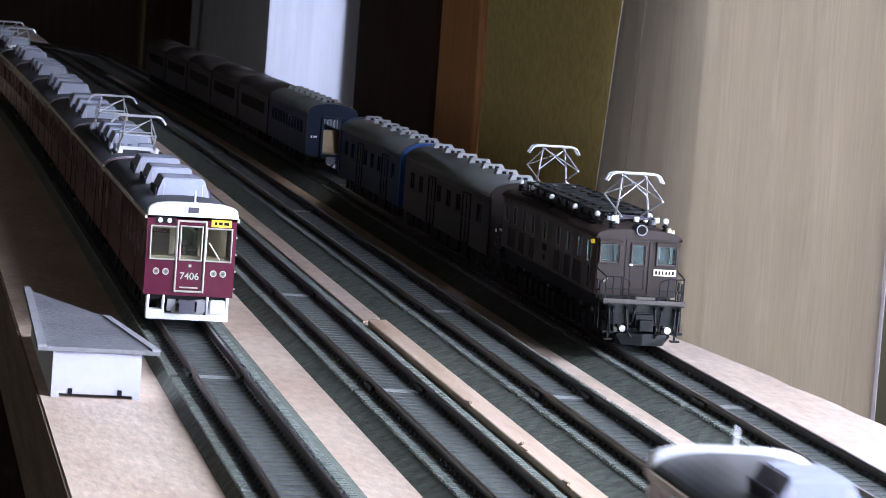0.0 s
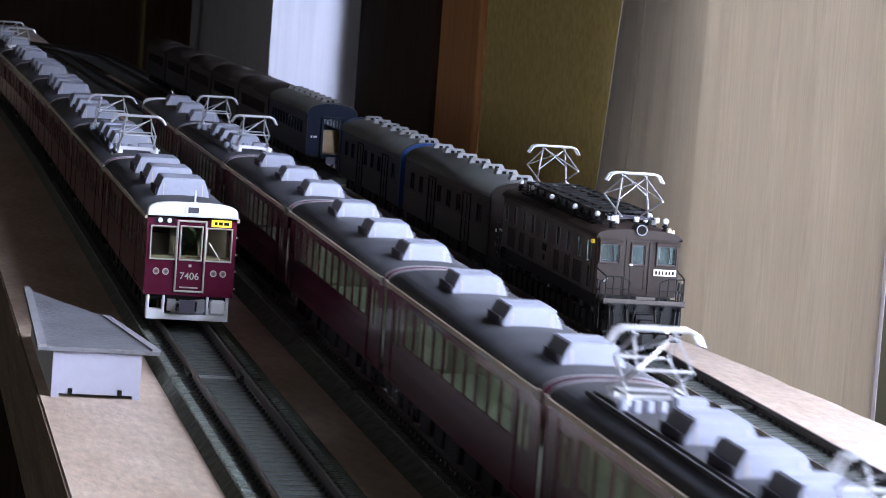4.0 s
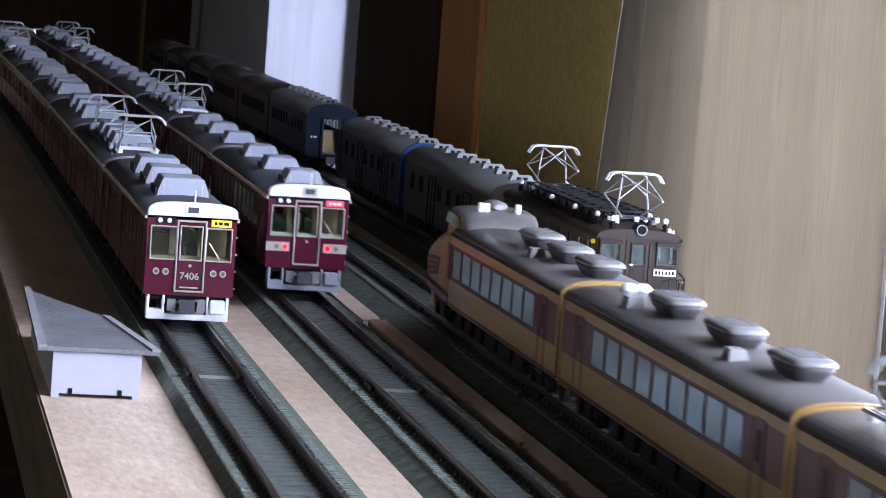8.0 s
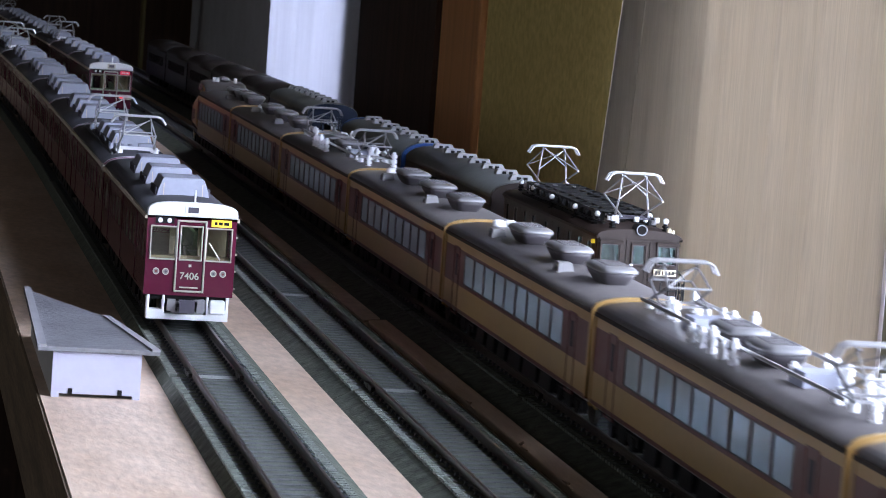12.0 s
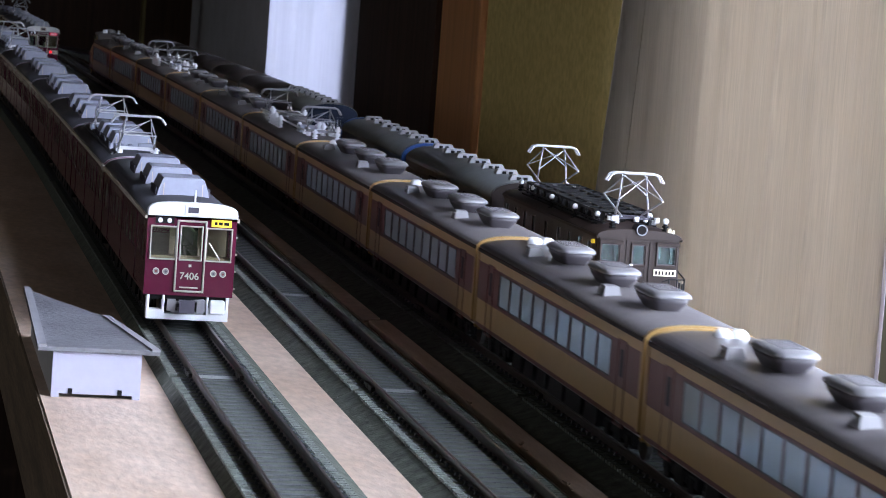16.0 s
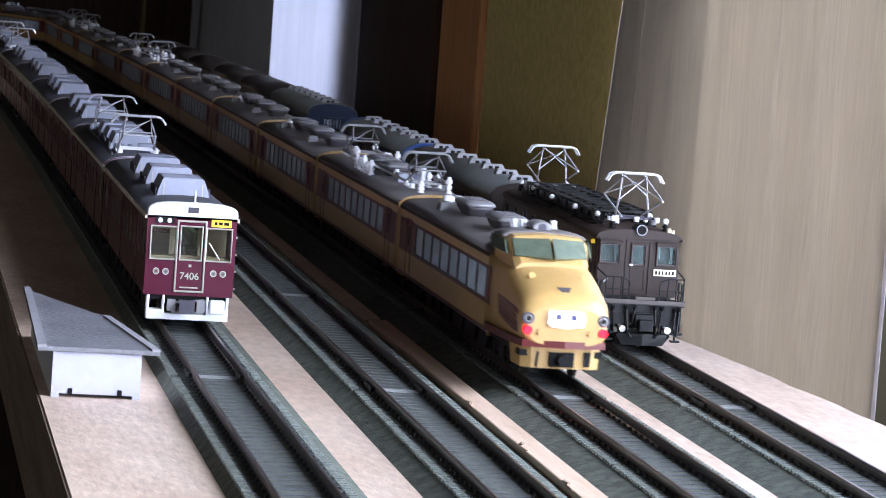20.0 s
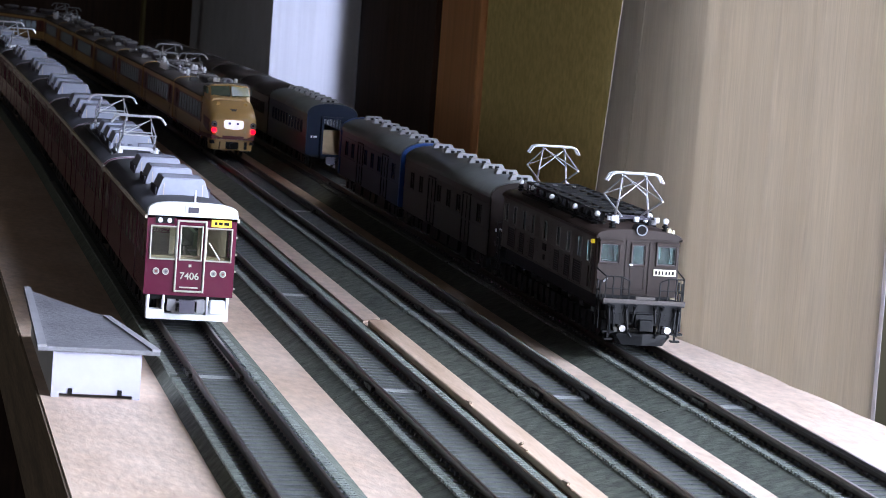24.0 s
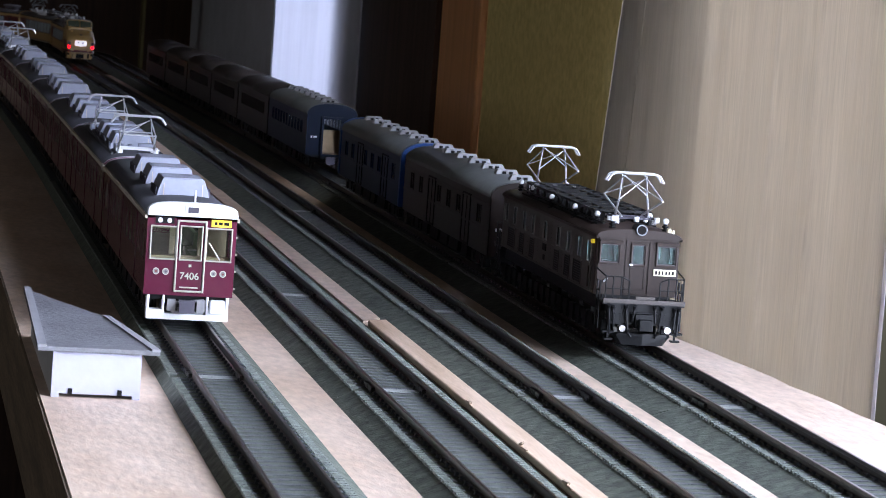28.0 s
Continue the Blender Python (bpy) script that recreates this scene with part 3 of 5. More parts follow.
def express_shell(root, pantos=(), nose=0):
    """nose: the end (-1 or 1) that carries a bonnet instead of a gangway."""
    L = S_LEN / 2
    lo, hi = (-L, L)
    if nose < 0:
        lo = -L + 30
    if nose > 0:
        hi = L - 30
    wins = [w for w in S_WINDOWS if lo + 5 < w < hi - 5]
    doors = [d for d in (-54.5, 54.5) if lo + 5 < d < hi - 5]
    for s in (-1, 1):
        put = side_put(s, HW, 0.25)
        bm = bmesh.new()
        box(bm, *sorted((s * HW, s * (HW - 0.25))), lo, hi, 6.8, 11.3)
        part("lower_side", bm, M_CREAM, root, "cream painted lower side")
        bm = bmesh.new()
        pierced(bm, lo, hi, 11.3, 18.4, [(w - 4.85, w + 4.85, 11.9, 17.9) for w in wins], put)
        part("window_band", bm, M_RED, root, "deep red window band")
        bm = bmesh.new()
        box(bm, *sorted((s * HW, s * (HW - 0.25))), lo, hi, 18.4, 20.4)
        part("cornice", bm, M_CREAM, root)
        bm = bmesh.new()
        box(bm, *sorted((s * (HW + 0.02), s * (HW - 0.5))), lo, hi, 6.1, 6.8)
        part("sill", bm, M_RED, root)
        for w in wins:
            bm = bmesh.new()
            box(bm, *sorted((s * (HW - 0.2), s * (HW - 0.1))), w - 4.85, w + 4.85, 11.9, 17.9)
            part("pane", bm, M_BRIGHTBLUE if s < 0 else M_LIGHTPANE, root)
            bm = bmesh.new()
            frame_ring(bm, w - 4.65, w + 4.65, 12.1, 17.7, 0.2, side_put(s, HW + 0.05, 0.2))
            part("window_frame", bm, M_HULL, root)
        for d in doors:
            bm = bmesh.new()
            frame_ring(bm, d - 2.6, d + 2.6, 5.6, 18.4, 0.3, side_put(s, HW + 0.1, 0.4))
            dr = part("door_frame", bm, M_RED, root)
            bm = bmesh.new()
            box(bm, *sorted((s * (HW + 0.08), s * (HW - 0.2))), d - 1.0, d + 1.0, 13, 17.2)
            part("door_glass", bm, M_GRILLE, dr)
    bm = bmesh.new()
    box(bm, -HW + 0.7, HW - 0.7, lo + 0.6, hi - 0.6, 5.6, 6.4)
    part("floor", bm, M_PALEBLUE, root)
    bm = bmesh.new()
    for w in wins:
        for a, b in ((-8, -1.8), (1.8, 8)):
            box(bm, a, b, w - 1.6, w + 1.6, 6.4, 9.2)
            box(bm, a, b, w + 0.8, w + 1.8, 9.2, 12.4)
    part("seat_row", bm, M_PALEBLUE, root)
    for s in (-1, 1):
        bm = bmesh.new()
        box(bm, *sorted((s * (HW - 0.75), s * (HW - 1.0))), lo + 0.7, hi - 0.7, 6.4, 11.9)
        part("inner_lining", bm, M_PALEBLUE, root)
    for s, e in ((-1, lo), (1, hi)):
        bm = bmesh.new()
        box(bm, -HW + 0.7, HW - 0.7, *sorted((e, e - s * 0.6)), 5.0, 20.4)
        part("end_wall", bm, M_CREAM, root)
        if nose != s:
            bm = bmesh.new()
            prof = [(-HW - 0.22, 6.6), (-HW - 0.22, 20.0)] + arch(HW + 0.22, 20.0, 22.95, 12, power=2.5)[1:-1] + [(HW + 0.22, 20.0), (HW + 0.22, 6.6)]
            inner = [(-HW + 0.5, 6.6), (-HW + 0.5, 20.0)] + arch(HW - 0.5, 20.0, 22.2, 12, power=2.5)[1:-1] + [(HW - 0.5, 20.0), (HW - 0.5, 6.6)]
            prism(bm, prof + inner[::-1], *sorted((e - s * 0.5, e + s * 0.7)))
            part("end_collar", bm, M_CREAM, root, "cream collar round the car end")
            bm = bmesh.new()
            frame_ring(bm, -3, 3, 6, 18, 0.8, end_put(e, s * 2.2))
            part("gangway", bm, M_DARK, root)
            coupler(root, e, s)
    bm = bmesh.new()
    prism(bm, arch(HW + 0.08, 20.4, 22.7, 16, power=2.5), lo, hi, True)
    part("roof", bm, M_LROOF, root, "brown-grey roof with darker edges")
    bm = bmesh.new()
    for s in (-1, 1):
        box(bm, *sorted((s * (HW - 0.1), s * (HW + 0.3))), lo, hi, 20.1, 20.7)
    part("gutter", bm, M_BROWN, root)
    if pantos:
        express_roof_unit(root, -6, l=6.4)
        express_roof_unit(root, 14, l=6.4)
        for y in pantos:
            pantograph(root, y, 23.2, up=7.4, half=5.0, material=M_LAC)
        rnd = random.Random(5)
        for i in range(40):
            y = -58 + i * 2.95
            near = min(abs(y - p) for p in pantos)
            if near < 4 or (near > 22 and i % 2):
                continue
            x = rnd.choice((-4.8, 5.6, 4.8, 2.5, -2.5))
            if -16 < y < 24:
                x = rnd.choice((-6.2, 6.2))
            bm = bmesh.new()
            h = rnd.uniform(2.4, 4.2)
            for k in range(3):
                tube(bm, (x, y, 22.2 + k * h / 3), (x, y, 22.2 + (k + 0.7) * h / 3), 0.85, 8)
            tube(bm, (x, y, 22.2), (x, y, 22.4 + h), 0.5, 6)
            part("insulator", bm, M_INSUL, root)
        bm = bmesh.new()
        for x in (-5.2, 5.2):
            tube(bm, (x, -54, 24.6), (x, 54, 24.6), 0.3)
        part("busbar", bm, M_PANTO, root)
        for y in (-26, 32):
            bm = bmesh.new()
            taper(bm, -3.4, 3.4, y - 3.5, y + 3.5, 22.2, 24.6, 0.5, 0.5)
            part("transformer_box", bm, M_AC, root)
    else:
        for y in (-42, -8, 27) if nose <= 0 else (-57, -33, -8):
            if lo + 8 < y < hi - 8:
                express_roof_unit(root, y)
        for y in (-24, 38):
            if lo + 8 < y < hi - 8:
                express_vent(root, -4.6, y)
        e = 60.5
        for x in (0.4, 3.0) if nose <= 0 else ():
            bm = bmesh.new()
            loft(bm, [[(x + r * math.cos(a * math.pi / 6), e + r * math.sin(a * math.pi / 6), z) for a in range(12)] for r, z in ((1.45, 21.9), (1.65, 22.8), (1.4, 23.5), (0.8, 23.9))])
            part("dome", bm, M_INSUL, root, "shiny white roof dome")
    underframe(root, S_LEN, 7)


def bonnet(root, s, lit):
    """The rounded bonnet and raised cab at the end s."""
    L = S_LEN / 2
    y0 = s * (L - 30)

    def ring(d, half, z0, z1, p, n=28):
        out = []
        for i in range(n):
            a = 2 * math.pi * i / n
            c, q = math.cos(a), math.sin(a)
            out.append((half * math.copysign(abs(c) ** (2 / p), c), y0 + s * d, (z0 + z1) / 2 + (z1 - z0) / 2 * math.copysign(abs(q) ** (2 / p), q)))
        return out
    rows = [(0, 9.35, 6.4, 22.6, 6.0), (8, 9.4, 6.4, 22.3, 4.8), (14, 9.4, 6.5, 21.7, 4.2), (19, 9.35, 6.6, 20.8, 3.7), (23, 9.25, 6.7, 19.8, 3.4), (26.5, 9.05, 6.8, 18.8, 3.2), (28.8, 8.9, 6.9, 18.0, 3.3), (30.2, 8.6, 7.0, 17.1, 3.3), (31.1, 8.1, 7.2, 16.1, 3.2), (31.6, 7.2, 7.6, 15.0, 3.0)]
    bm = bmesh.new()
    loft(bm, [ring(*r) for r in rows])
    b = part("bonnet", bm, M_CREAM, root, "rounded cream bonnet")
    # red flank wedge and sill
    bm = bmesh.new()
    for q in (-1, 1):
        for k in range(4):
            rings = []
            for d, za, zb, w in ((13.5 - k * 0.5, 11.2, 15.2, 9.55), (20, 10.4, 14.9, 9.45), (25.5, 9.8, 14.5, 9.22), (28.6, 9.5, 14.1, 8.85)):
                h = (zb - za) / 4
                lo, hi = za + k * h + 0.1, za + (k + 1) * h - 0.1
                rings.append([(q * w, y0 + s * d, lo), (q * w, y0 + s * d, hi), (q * (w - 0.9), y0 + s * d, hi), (q * (w - 0.9), y0 + s * d, lo)])
            loft(bm, rings, False)
    part("flank_stripe", bm, M_RED, b, "deep red flank stripe")
    bm = bmesh.new()
    for q in (-1, 1):
        loft(bm, [[(q * 9.5, y0 + s * d, 11.7), (q * 9.5, y0 + s * d, 19.3), (q * 8.8, y0 + s * d, 19.3), (q * 8.8, y0 + s * d, 11.7)] for d in (0, 3.2)], False)
    part("band_end", bm, M_RED, b)
    bm = bmesh.new()
    loft(bm, [[(x * 1.012, y, 7.25 - 0.75 * abs(y - y0 - s * 31.6) / 31.6 + k * 1.35) for x, y in [(-9.38, y0), (-9.38, y0 + s * 15), (-9.0, y0 + s * 24), (-8.1, y0 + s * 31.0), (0, y0 + s * 32.2), (8.1, y0 + s * 31.0), (9.0, y0 + s * 24), (9.38, y0 + s * 15), (9.38, y0)]] for k in (0, 1)], False)
    part("waist_band", bm, M_RED, b)
    # skirt
    bm = bmesh.new()
    loft(bm, [[(x * k, y, z) for x, y in [(-8.7, y0 + s * 21), (-8.7, y0 + s * 24), (-8.2, y0 + s * 28), (-6.2, y0 + s * 29.5), (6.2, y0 + s * 29.5), (8.2, y0 + s * 28), (8.7, y0 + s * 24), (8.7, y0 + s * 21)]] for k, z in ((0.93, 3.0), (0.98, 7.0))], False)
    sk = part("skirt", bm, M_CREAM, root, "cream front skirt")
    bm = bmesh.new()
    box(bm, -2.4, 2.4, *sorted((y0 + s * 29, y0 + s * 30.4)), 3.4, 6.2)
    box(bm, 4.6, 5.7, *sorted((y0 + s * 28.6, y0 + s * 30.0)), 3.6, 6.4)
    tube(bm, (-4.6, y0 + s * 29.8, 6.2), (-4.9, y0 + s * 29.8, 3.2), 0.22)
    tube(bm, (0, y0 + s * 29, 4.9), (0, y0 + s * 32.6, 4.9), 1.15, 12)
    part("coupler_cover", bm, M_DARK, sk)
    # cab
    bm = bmesh.new()
    cab = []
    for d, w, z1 in ((-7, 8.0, 23.4), (-2, 8.5, 26.8), (6, 8.5, 27.3), (10.6, 8.2, 27.0), (16.2, 7.6, 22.2)):
        z0 = 17.0
        cab.append([(-w, y0 + s * d, z0), (-w + 0.25, y0 + s * d, z1 - 1.6), (-w + 1.4, y0 + s * d, z1 - 0.45), (0, y0 + s * d, z1), (w - 1.4, y0 + s * d, z1 - 0.45), (w - 0.25, y0 + s * d, z1 - 1.6), (w, y0 + s * d, z0)])
    loft(bm, cab, False)
    c = part("cab", bm, M_CREAM, root, "raised cream driver's cab")
    for q in (-1, 1):
        bm = bmesh.new()
        pts = [(q * 0.3, y0 + s * 11.3, 26.4), (q * 7.3, y0 + s * 10.6, 25.9), (q * 7.3, y0 + s * 14.3, 22.9), (q * 0.3, y0 + s * 15.2, 22.9)]
        loft(bm, [[(x, y + s * (k + (1.9 if abs(x) < 1 else 0.0)), z + k * 0.5) for x, y, z in pts] for k in (-0.6, 0.4)], False)
        part("windscreen", bm, M_SCREEN, c, "dark glossy windscreen")
        bm = bmesh.new()
        loft(bm, [[(q * (8.2 + k), y0 + s * d, z) for d, z in ((-1.5, 25.5), (9.6, 25.7), (12.6, 23.2), (-3.0, 23.2))] for k in (0.0, 0.45)], False)
        part("side_glass", bm, M_SCREEN, c)
    bm = bmesh.new()
    loft(bm, [[(x, y0 + s * d, z) for x, z in arch(w, za, zb, 14, power=2.8)] for d, w, za, zb in ((-9, 7.6, 21.6, 23.4), (-7.5, 7.9, 23.0, 25.2), (-5, 8.2, 24.8, 26.7), (-2, 8.4, 25.5, 27.3), (4, 8.5, 25.8, 27.5), (7.6, 8.5, 26.0, 27.4))])
    part("cab_roof", bm, M_LROOF, c)
    bm = bmesh.new()
    loft(bm, [[(2.2 * r * math.cos(k * math.pi / 7), y0 + s * d, 28.0 + 1.1 * r * math.sin(k * math.pi / 7)) for k in range(14)] for r, d in ((0.5, -3), (1.0, -1), (1.0, 4.5), (0.8, 5.2))])
    part("roof_headlamp", bm, M_LAC, c, "pale rounded roof lamp housing")
    bm = bmesh.new()
    tube(bm, (0, y0 + s * 5.0, 28.0), (0, y0 + s * 5.5, 28.0), 0.8, 12)
    part("roof_lens", bm, M_GRILLE, c)
    for x in (-4.2, -2.9, 4.0):
        bm = bmesh.new()
        tube(bm, (x, y0 - s * 3, 26.4), (x, y0 - s * 3, 28.8), 0.7, 10)
        part("whistle", bm, M_INSUL, c)
    # lamps, head sign, emblem
    for q in (-1, 1):
        bm = bmesh.new()
        tube(bm, (q * 7.4, y0 + s * 26.5, 12.8), (q * 7.4, y0 + s * 31.7, 12.8), 1.15, 16)
        lp = part("headlamp", bm, M_GRILLE, b)
        bm = bmesh.new()
        tube(bm, (q * 7.4, y0 + s * 31.7, 12.8), (q * 7.4, y0 + s * 31.85, 12.8), 0.75, 14)
        part("headlamp_lens", bm, M_LENS, lp)
        bm = bmesh.new()
        tube(bm, (q * 7.4, y0 + s * 31.8, 12.8), (q * 7.4, y0 + s * 31.95, 12.8), 0.5, 12)
        part("lamp_pupil", bm, M_DARK, lp)
        bm = bmesh.new()
        tube(bm, (q * 7.4, y0 + s * 26.5, 10.5), (q * 7.4, y0 + s * 31.9, 10.5), 0.85, 16)
        part("tail_lamp", bm, M_REDLAMP if lit else M_RED, b, "lit red tail lamp" if lit else "")
        bm = bmesh.new()
        tube(bm, (q * 5.0, y0 + s * 29, 10.2), (q * 5.0, y0 + s * 32.0, 10.2), 0.6, 10)
        tube(bm, (q * 5.2, y0 + s * 20.6, 19.3), (q * 5.2, y0 + s * 22.2, 20.1), 0.7, 10)
        part("plug", bm, M_CREAM, b)
        bm = bmesh.new()
        loft(bm, [[(q * (3.4 + k * 4.6), y0 + s * (30.6 - k * 3.4), 14.9 + k * 0.3), (q * (3.4 + k * 4.6), y0 + s * (30.6 - k * 3.4), 15.1 + k * 1.3), (q * (3.4 + k * 4.6), y0 + s * (30.0 - k * 3.4), 15.1 + k * 1.3), (q * (3.4 + k * 4.6), y0 + s * (30.0 - k * 3.4), 14.8 + k * 0.3)] for k in (0, 0.5, 1)], False)
        part("whisker", bm, M_RED, b)
    bm = bmesh.new()
    yy = y0 + s * 31.55
    outline = [(-3.6, 11.9), (-3.1, 11.4), (0, 11.1), (3.1, 11.4), (3.6, 11.9), (3.6, 14.0), (3.2, 14.5), (-3.2, 14.5), (-3.6, 14.0)]
    prism(bm, outline, *sorted((yy, yy + s * 0.6)))
    hs = part("head_sign", bm, M_HEADSIGN if lit else M_WHITE, b, "lit white head sign" if lit else "white head sign")
    bm = bmesh.new()
    for a, z in ((-1.6, 13.3), (1.4, 13.3)):
        box(bm, a - 0.55, a + 0.55, *sorted((yy + s * 0.6, yy + s * 0.68)), z - 0.5, z + 0.5)
    box(bm, -2.4, 2.4, *sorted((yy + s * 0.6, yy + s * 0.66)), 12.0, 12.15)
    part("lettering", bm, M_INK, hs)
    bm = bmesh.new()
    loft(bm, [[(-1.4, y0 + s * 27.6 + s * k, 18.6), (1.4, y0 + s * 27.6 + s * k, 18.6), (0.1, y0 + s * 29.8 + s * k, 17.0)] for k in (0.0, 0.4)], False)
    part("emblem", bm, M_HULL, b)


# ---- brown electric locomotive ----
def locomotive(root):
    """Cab face towards -y; origin under the middle of the body."""
    LB = 49.0
    z0, z1 = 10.4, 23.0
    win = [-43.7, -34.7, -23.5, -13.1, 0.5, 14.2, 23.9, 35.0, 44.6]
    for s in (-1, 1):
        bm = bmesh.new()
        pierced(bm, -LB, LB, z0, z1, [(w - 1.5, w + 1.5, 17.0, 21.2) for w in win], side_put(s, 9.3, 0.25))
        # The side's sheen is painted in, so it is lighter than the cab.
        wall = part("side_wall", bm, M_SHEENBROWN, root, "brown side with its grey sheen painted in")
        bm = bmesh.new()
        for y in (-46.6, -29, -18.3, -6, 7.5, 19, 29.5, 47):
            for k in range(14):
                tube(bm, (s * 9.28, y, z0 + 0.5 + k * 0.9), (s * 9.4, y, z0 + 0.5 + k * 0.9), 0.12, 5)
        box(bm, *sorted((s * 9.25, s * 9.42)), -LB, LB, 16.2, 16.45)
        box(bm, *sorted((s * 9.25, s * 9.45)), -LB, LB, z0, z0 + 0.35)
        part("riveted_trim", bm, M_SHEENBROWN, wall)
        for w in win:
            bm = bmesh.new()
            frame_ring(bm, w - 1.5, w + 1.5, 17.0, 21.2, 0.28, side_put(s, 9.45, 0.25))
            f = part("window_frame", bm, M_LENS, root, "thin metal window frame")
            bm = bmesh.new()
            box(bm, *sorted((s * 9.2, s * 9.1)), w - 1.5, w + 1.5, 17.0, 21.2)
            part("pane", bm, M_TINT, f)
        for a, b in ((-37, -29.8), (-25.4, -21.2), (-14.4, -10.2), (12.0, 16.2), (23.6, 27.8), (33.8, 41.2)):
            bm = bmesh.new()
            frame_ring(bm, a, b, 11.2, 15.9, 0.25, side_put(s, 9.48, 0.3))
            lv = part("louvre_frame", bm, M_SHEENBROWN, root)
            bm = bmesh.new()
            for k in range(9):
                box(bm, *sorted((s * 9.25, s * 9.38)), a, b, 11.25 + k * 0.52, 11.62 + k * 0.52)
            part("louvre", bm, M_DARK, lv)
        bm = bmesh.new()
        box(bm, *sorted((s * 9.2, s * 9.48)), -1.3, 2.2, 14.4, 16.0)
        box(bm, *sorted((s * 9.2, s * 9.48)), -0.2, 1.2, 12.2, 13.4)
        part("hatch", bm, M_BROWNROOF, root)
        bm = bmesh.new()
        tube(bm, (s * 9.7, -LB + 1.2, 11.4), (s * 9.7, -LB + 1.2, 18.0), 0.16)
        tube(bm, (s * 9.7, -LB + 3.6, 11.4), (s * 9.7, -LB + 3.6, 16.0), 0.16)
        part("grab_rail", bm, M_BROWN, root)
    for s in (-1, 1):
        bm = bmesh.new()
        holes = [(-8.4, -4.3, 17.4, 21.4), (4.3, 8.4, 17.4, 21.4), (-1.35, 1.45, 17.2, 21.5)]
        pierced(bm, -8.8, 8.8, z0, z1, holes, end_put(s * (LB + 1.2), -s * 0.7))
        f = part("cab_face", bm, M_BROWN, root)
        bm = bmesh.new()
        for q in (-1, 1):
            loft(bm, [[(q * 8.8, s * (LB + 1.2), z), (q * 9.15, s * (LB + 0.9), z), (q * 9.3, s * LB, z), (q * 8.6, s * LB, z), (q * 8.4, s * (LB + 0.5), z)] for z in (z0, z1)], False)
        part("cab_corner", bm, M_BROWN, f)
        for a, b, za, zb in holes:
            bm = bmesh.new()
            frame_ring(bm, a, b, za, zb, 0.34, end_put(s * (LB + 1.6), -s * 0.6))
            w = bevelled(part("window_frame", bm, M_BROWN, f), 0.1)
            bm = bmesh.new()
            frame_ring(bm, a + 0.16, b - 0.16, za + 0.16, zb - 0.16, 0.16, end_put(s * (LB + 1.3), -s * 0.4))
            part("window_bead", bm, M_HULL, w)
            bm = bmesh.new()
            box(bm, a, b, *sorted((s * (LB + 0.8), s * (LB + 0.7))), za, zb)
            part("pane", bm, M_CABGLASS, w)
        for a in (-6.35, 6.35):
            bm = bmesh.new()
            taper(bm, a - 2.6, a + 2.6, *sorted((s * (LB + 0.8), s * (LB + 2.6))), 21.75, 22.25, 0.1, 0.3)
            part("window_visor", bm, M_BROWN, f)
            bm = bmesh.new()
            tube(bm, (a + 0.3, s * (LB + 1.7), 21.3), (a + 0.9, s * (LB + 1.7), 18.0), 0.12)
            part("wiper", bm, M_DARK, f)
        bm = bmesh.new()
        frame_ring(bm, -2.5, 2.5, 11.0, 22.2, 0.28, end_put(s * (LB + 1.45), -s * 0.5))
        frame_ring(bm, -1.5, 1.5, 11.8, 16.4, 0.14, end_put(s * (LB + 1.35), -s * 0.4))
        part("door_frame", bm, M_BROWN, f)
        bm = bmesh.new()
        tube(bm, (-1.9, s * (LB + 1.6), 17.2), (-1.2, s * (LB + 1.6), 17.0), 0.2)
        tube(bm, (-7.4, s * (LB + 1.6), 13.2), (-6.6, s * (LB + 1.6), 14.0), 0.22)
        part("door_handle", bm, M_PANTO, f)
        bm = bmesh.new()
        box(bm, 3.7, 8.7, *sorted((s * (LB + 1.2), s * (LB + 1.55))), 15.0, 16.4)
        p = part("number_plate", bm, M_PLATE, f, "small brass plate with dark characters")
        bm = bmesh.new()
        for a, b in ((4.0, 4.5), (4.75, 5.2), (5.5, 5.8), (6.3, 6.7), (7.0, 7.4), (7.7, 8.2)):
            box(bm, a, b, *sorted((s * (LB + 1.55), s * (LB + 1.62))), 15.3, 16.1)
        part("lettering", bm, M_DARK, p)
        bm = bmesh.new()
        tube(bm, (0.2, s * (LB - 1.5), 24.8), (0.2, s * (LB + 2.0), 24.8), 1.3, 18)
        box(bm, -0.4, 0.8, *sorted((s * (LB - 1), s * (LB + 1))), 22.8, 24)
        h = part("headlamp", bm, M_BROWNROOF, f)
        bm = bmesh.new()
        lens = [[(0.2 + r * math.cos(k * math.pi / 9), s * (LB + y), 24.8 + r * math.sin(k * math.pi / 9)) for k in range(18)] for r, y in ((1.25, 1.8), (1.25, 2.15), (1.05, 2.2), (0.95, 2.0), (0.3, 1.8))]
        loft(bm, lens)
        part("headlamp_lens", bm, M_PLAT, h, "silver-grey lamp rim and lens")
        # front deck with rails
        bm = bmesh.new()
        box(bm, -9.0, 9.0, *sorted((s * (LB + 1.2), s * (LB + 9.4))), 9.2, 9.9)
        taper(bm, -7.4, 7.4, *sorted((s * (LB + 7.6), s * (LB + 9.2))), 5.0, 9.2, -0.8, 0)
        d = part("deck", bm, M_IRON, root, "black front deck with buffer beam")
        bm = bmesh.new()
        box(bm, -9.1, 9.1, *sorted((s * (LB + 9.15), s * (LB + 9.5))), 9.5, 10.5)
        box(bm, -2.1, 2.3, *sorted((s * (LB + 9.3), s * (LB + 9.7))), 10.5, 11.2)
        bevelled(part("deck_edge", bm, M_SHEENBROWN, d, "grey deck edge"), 0.12)
        bm = bmesh.new()
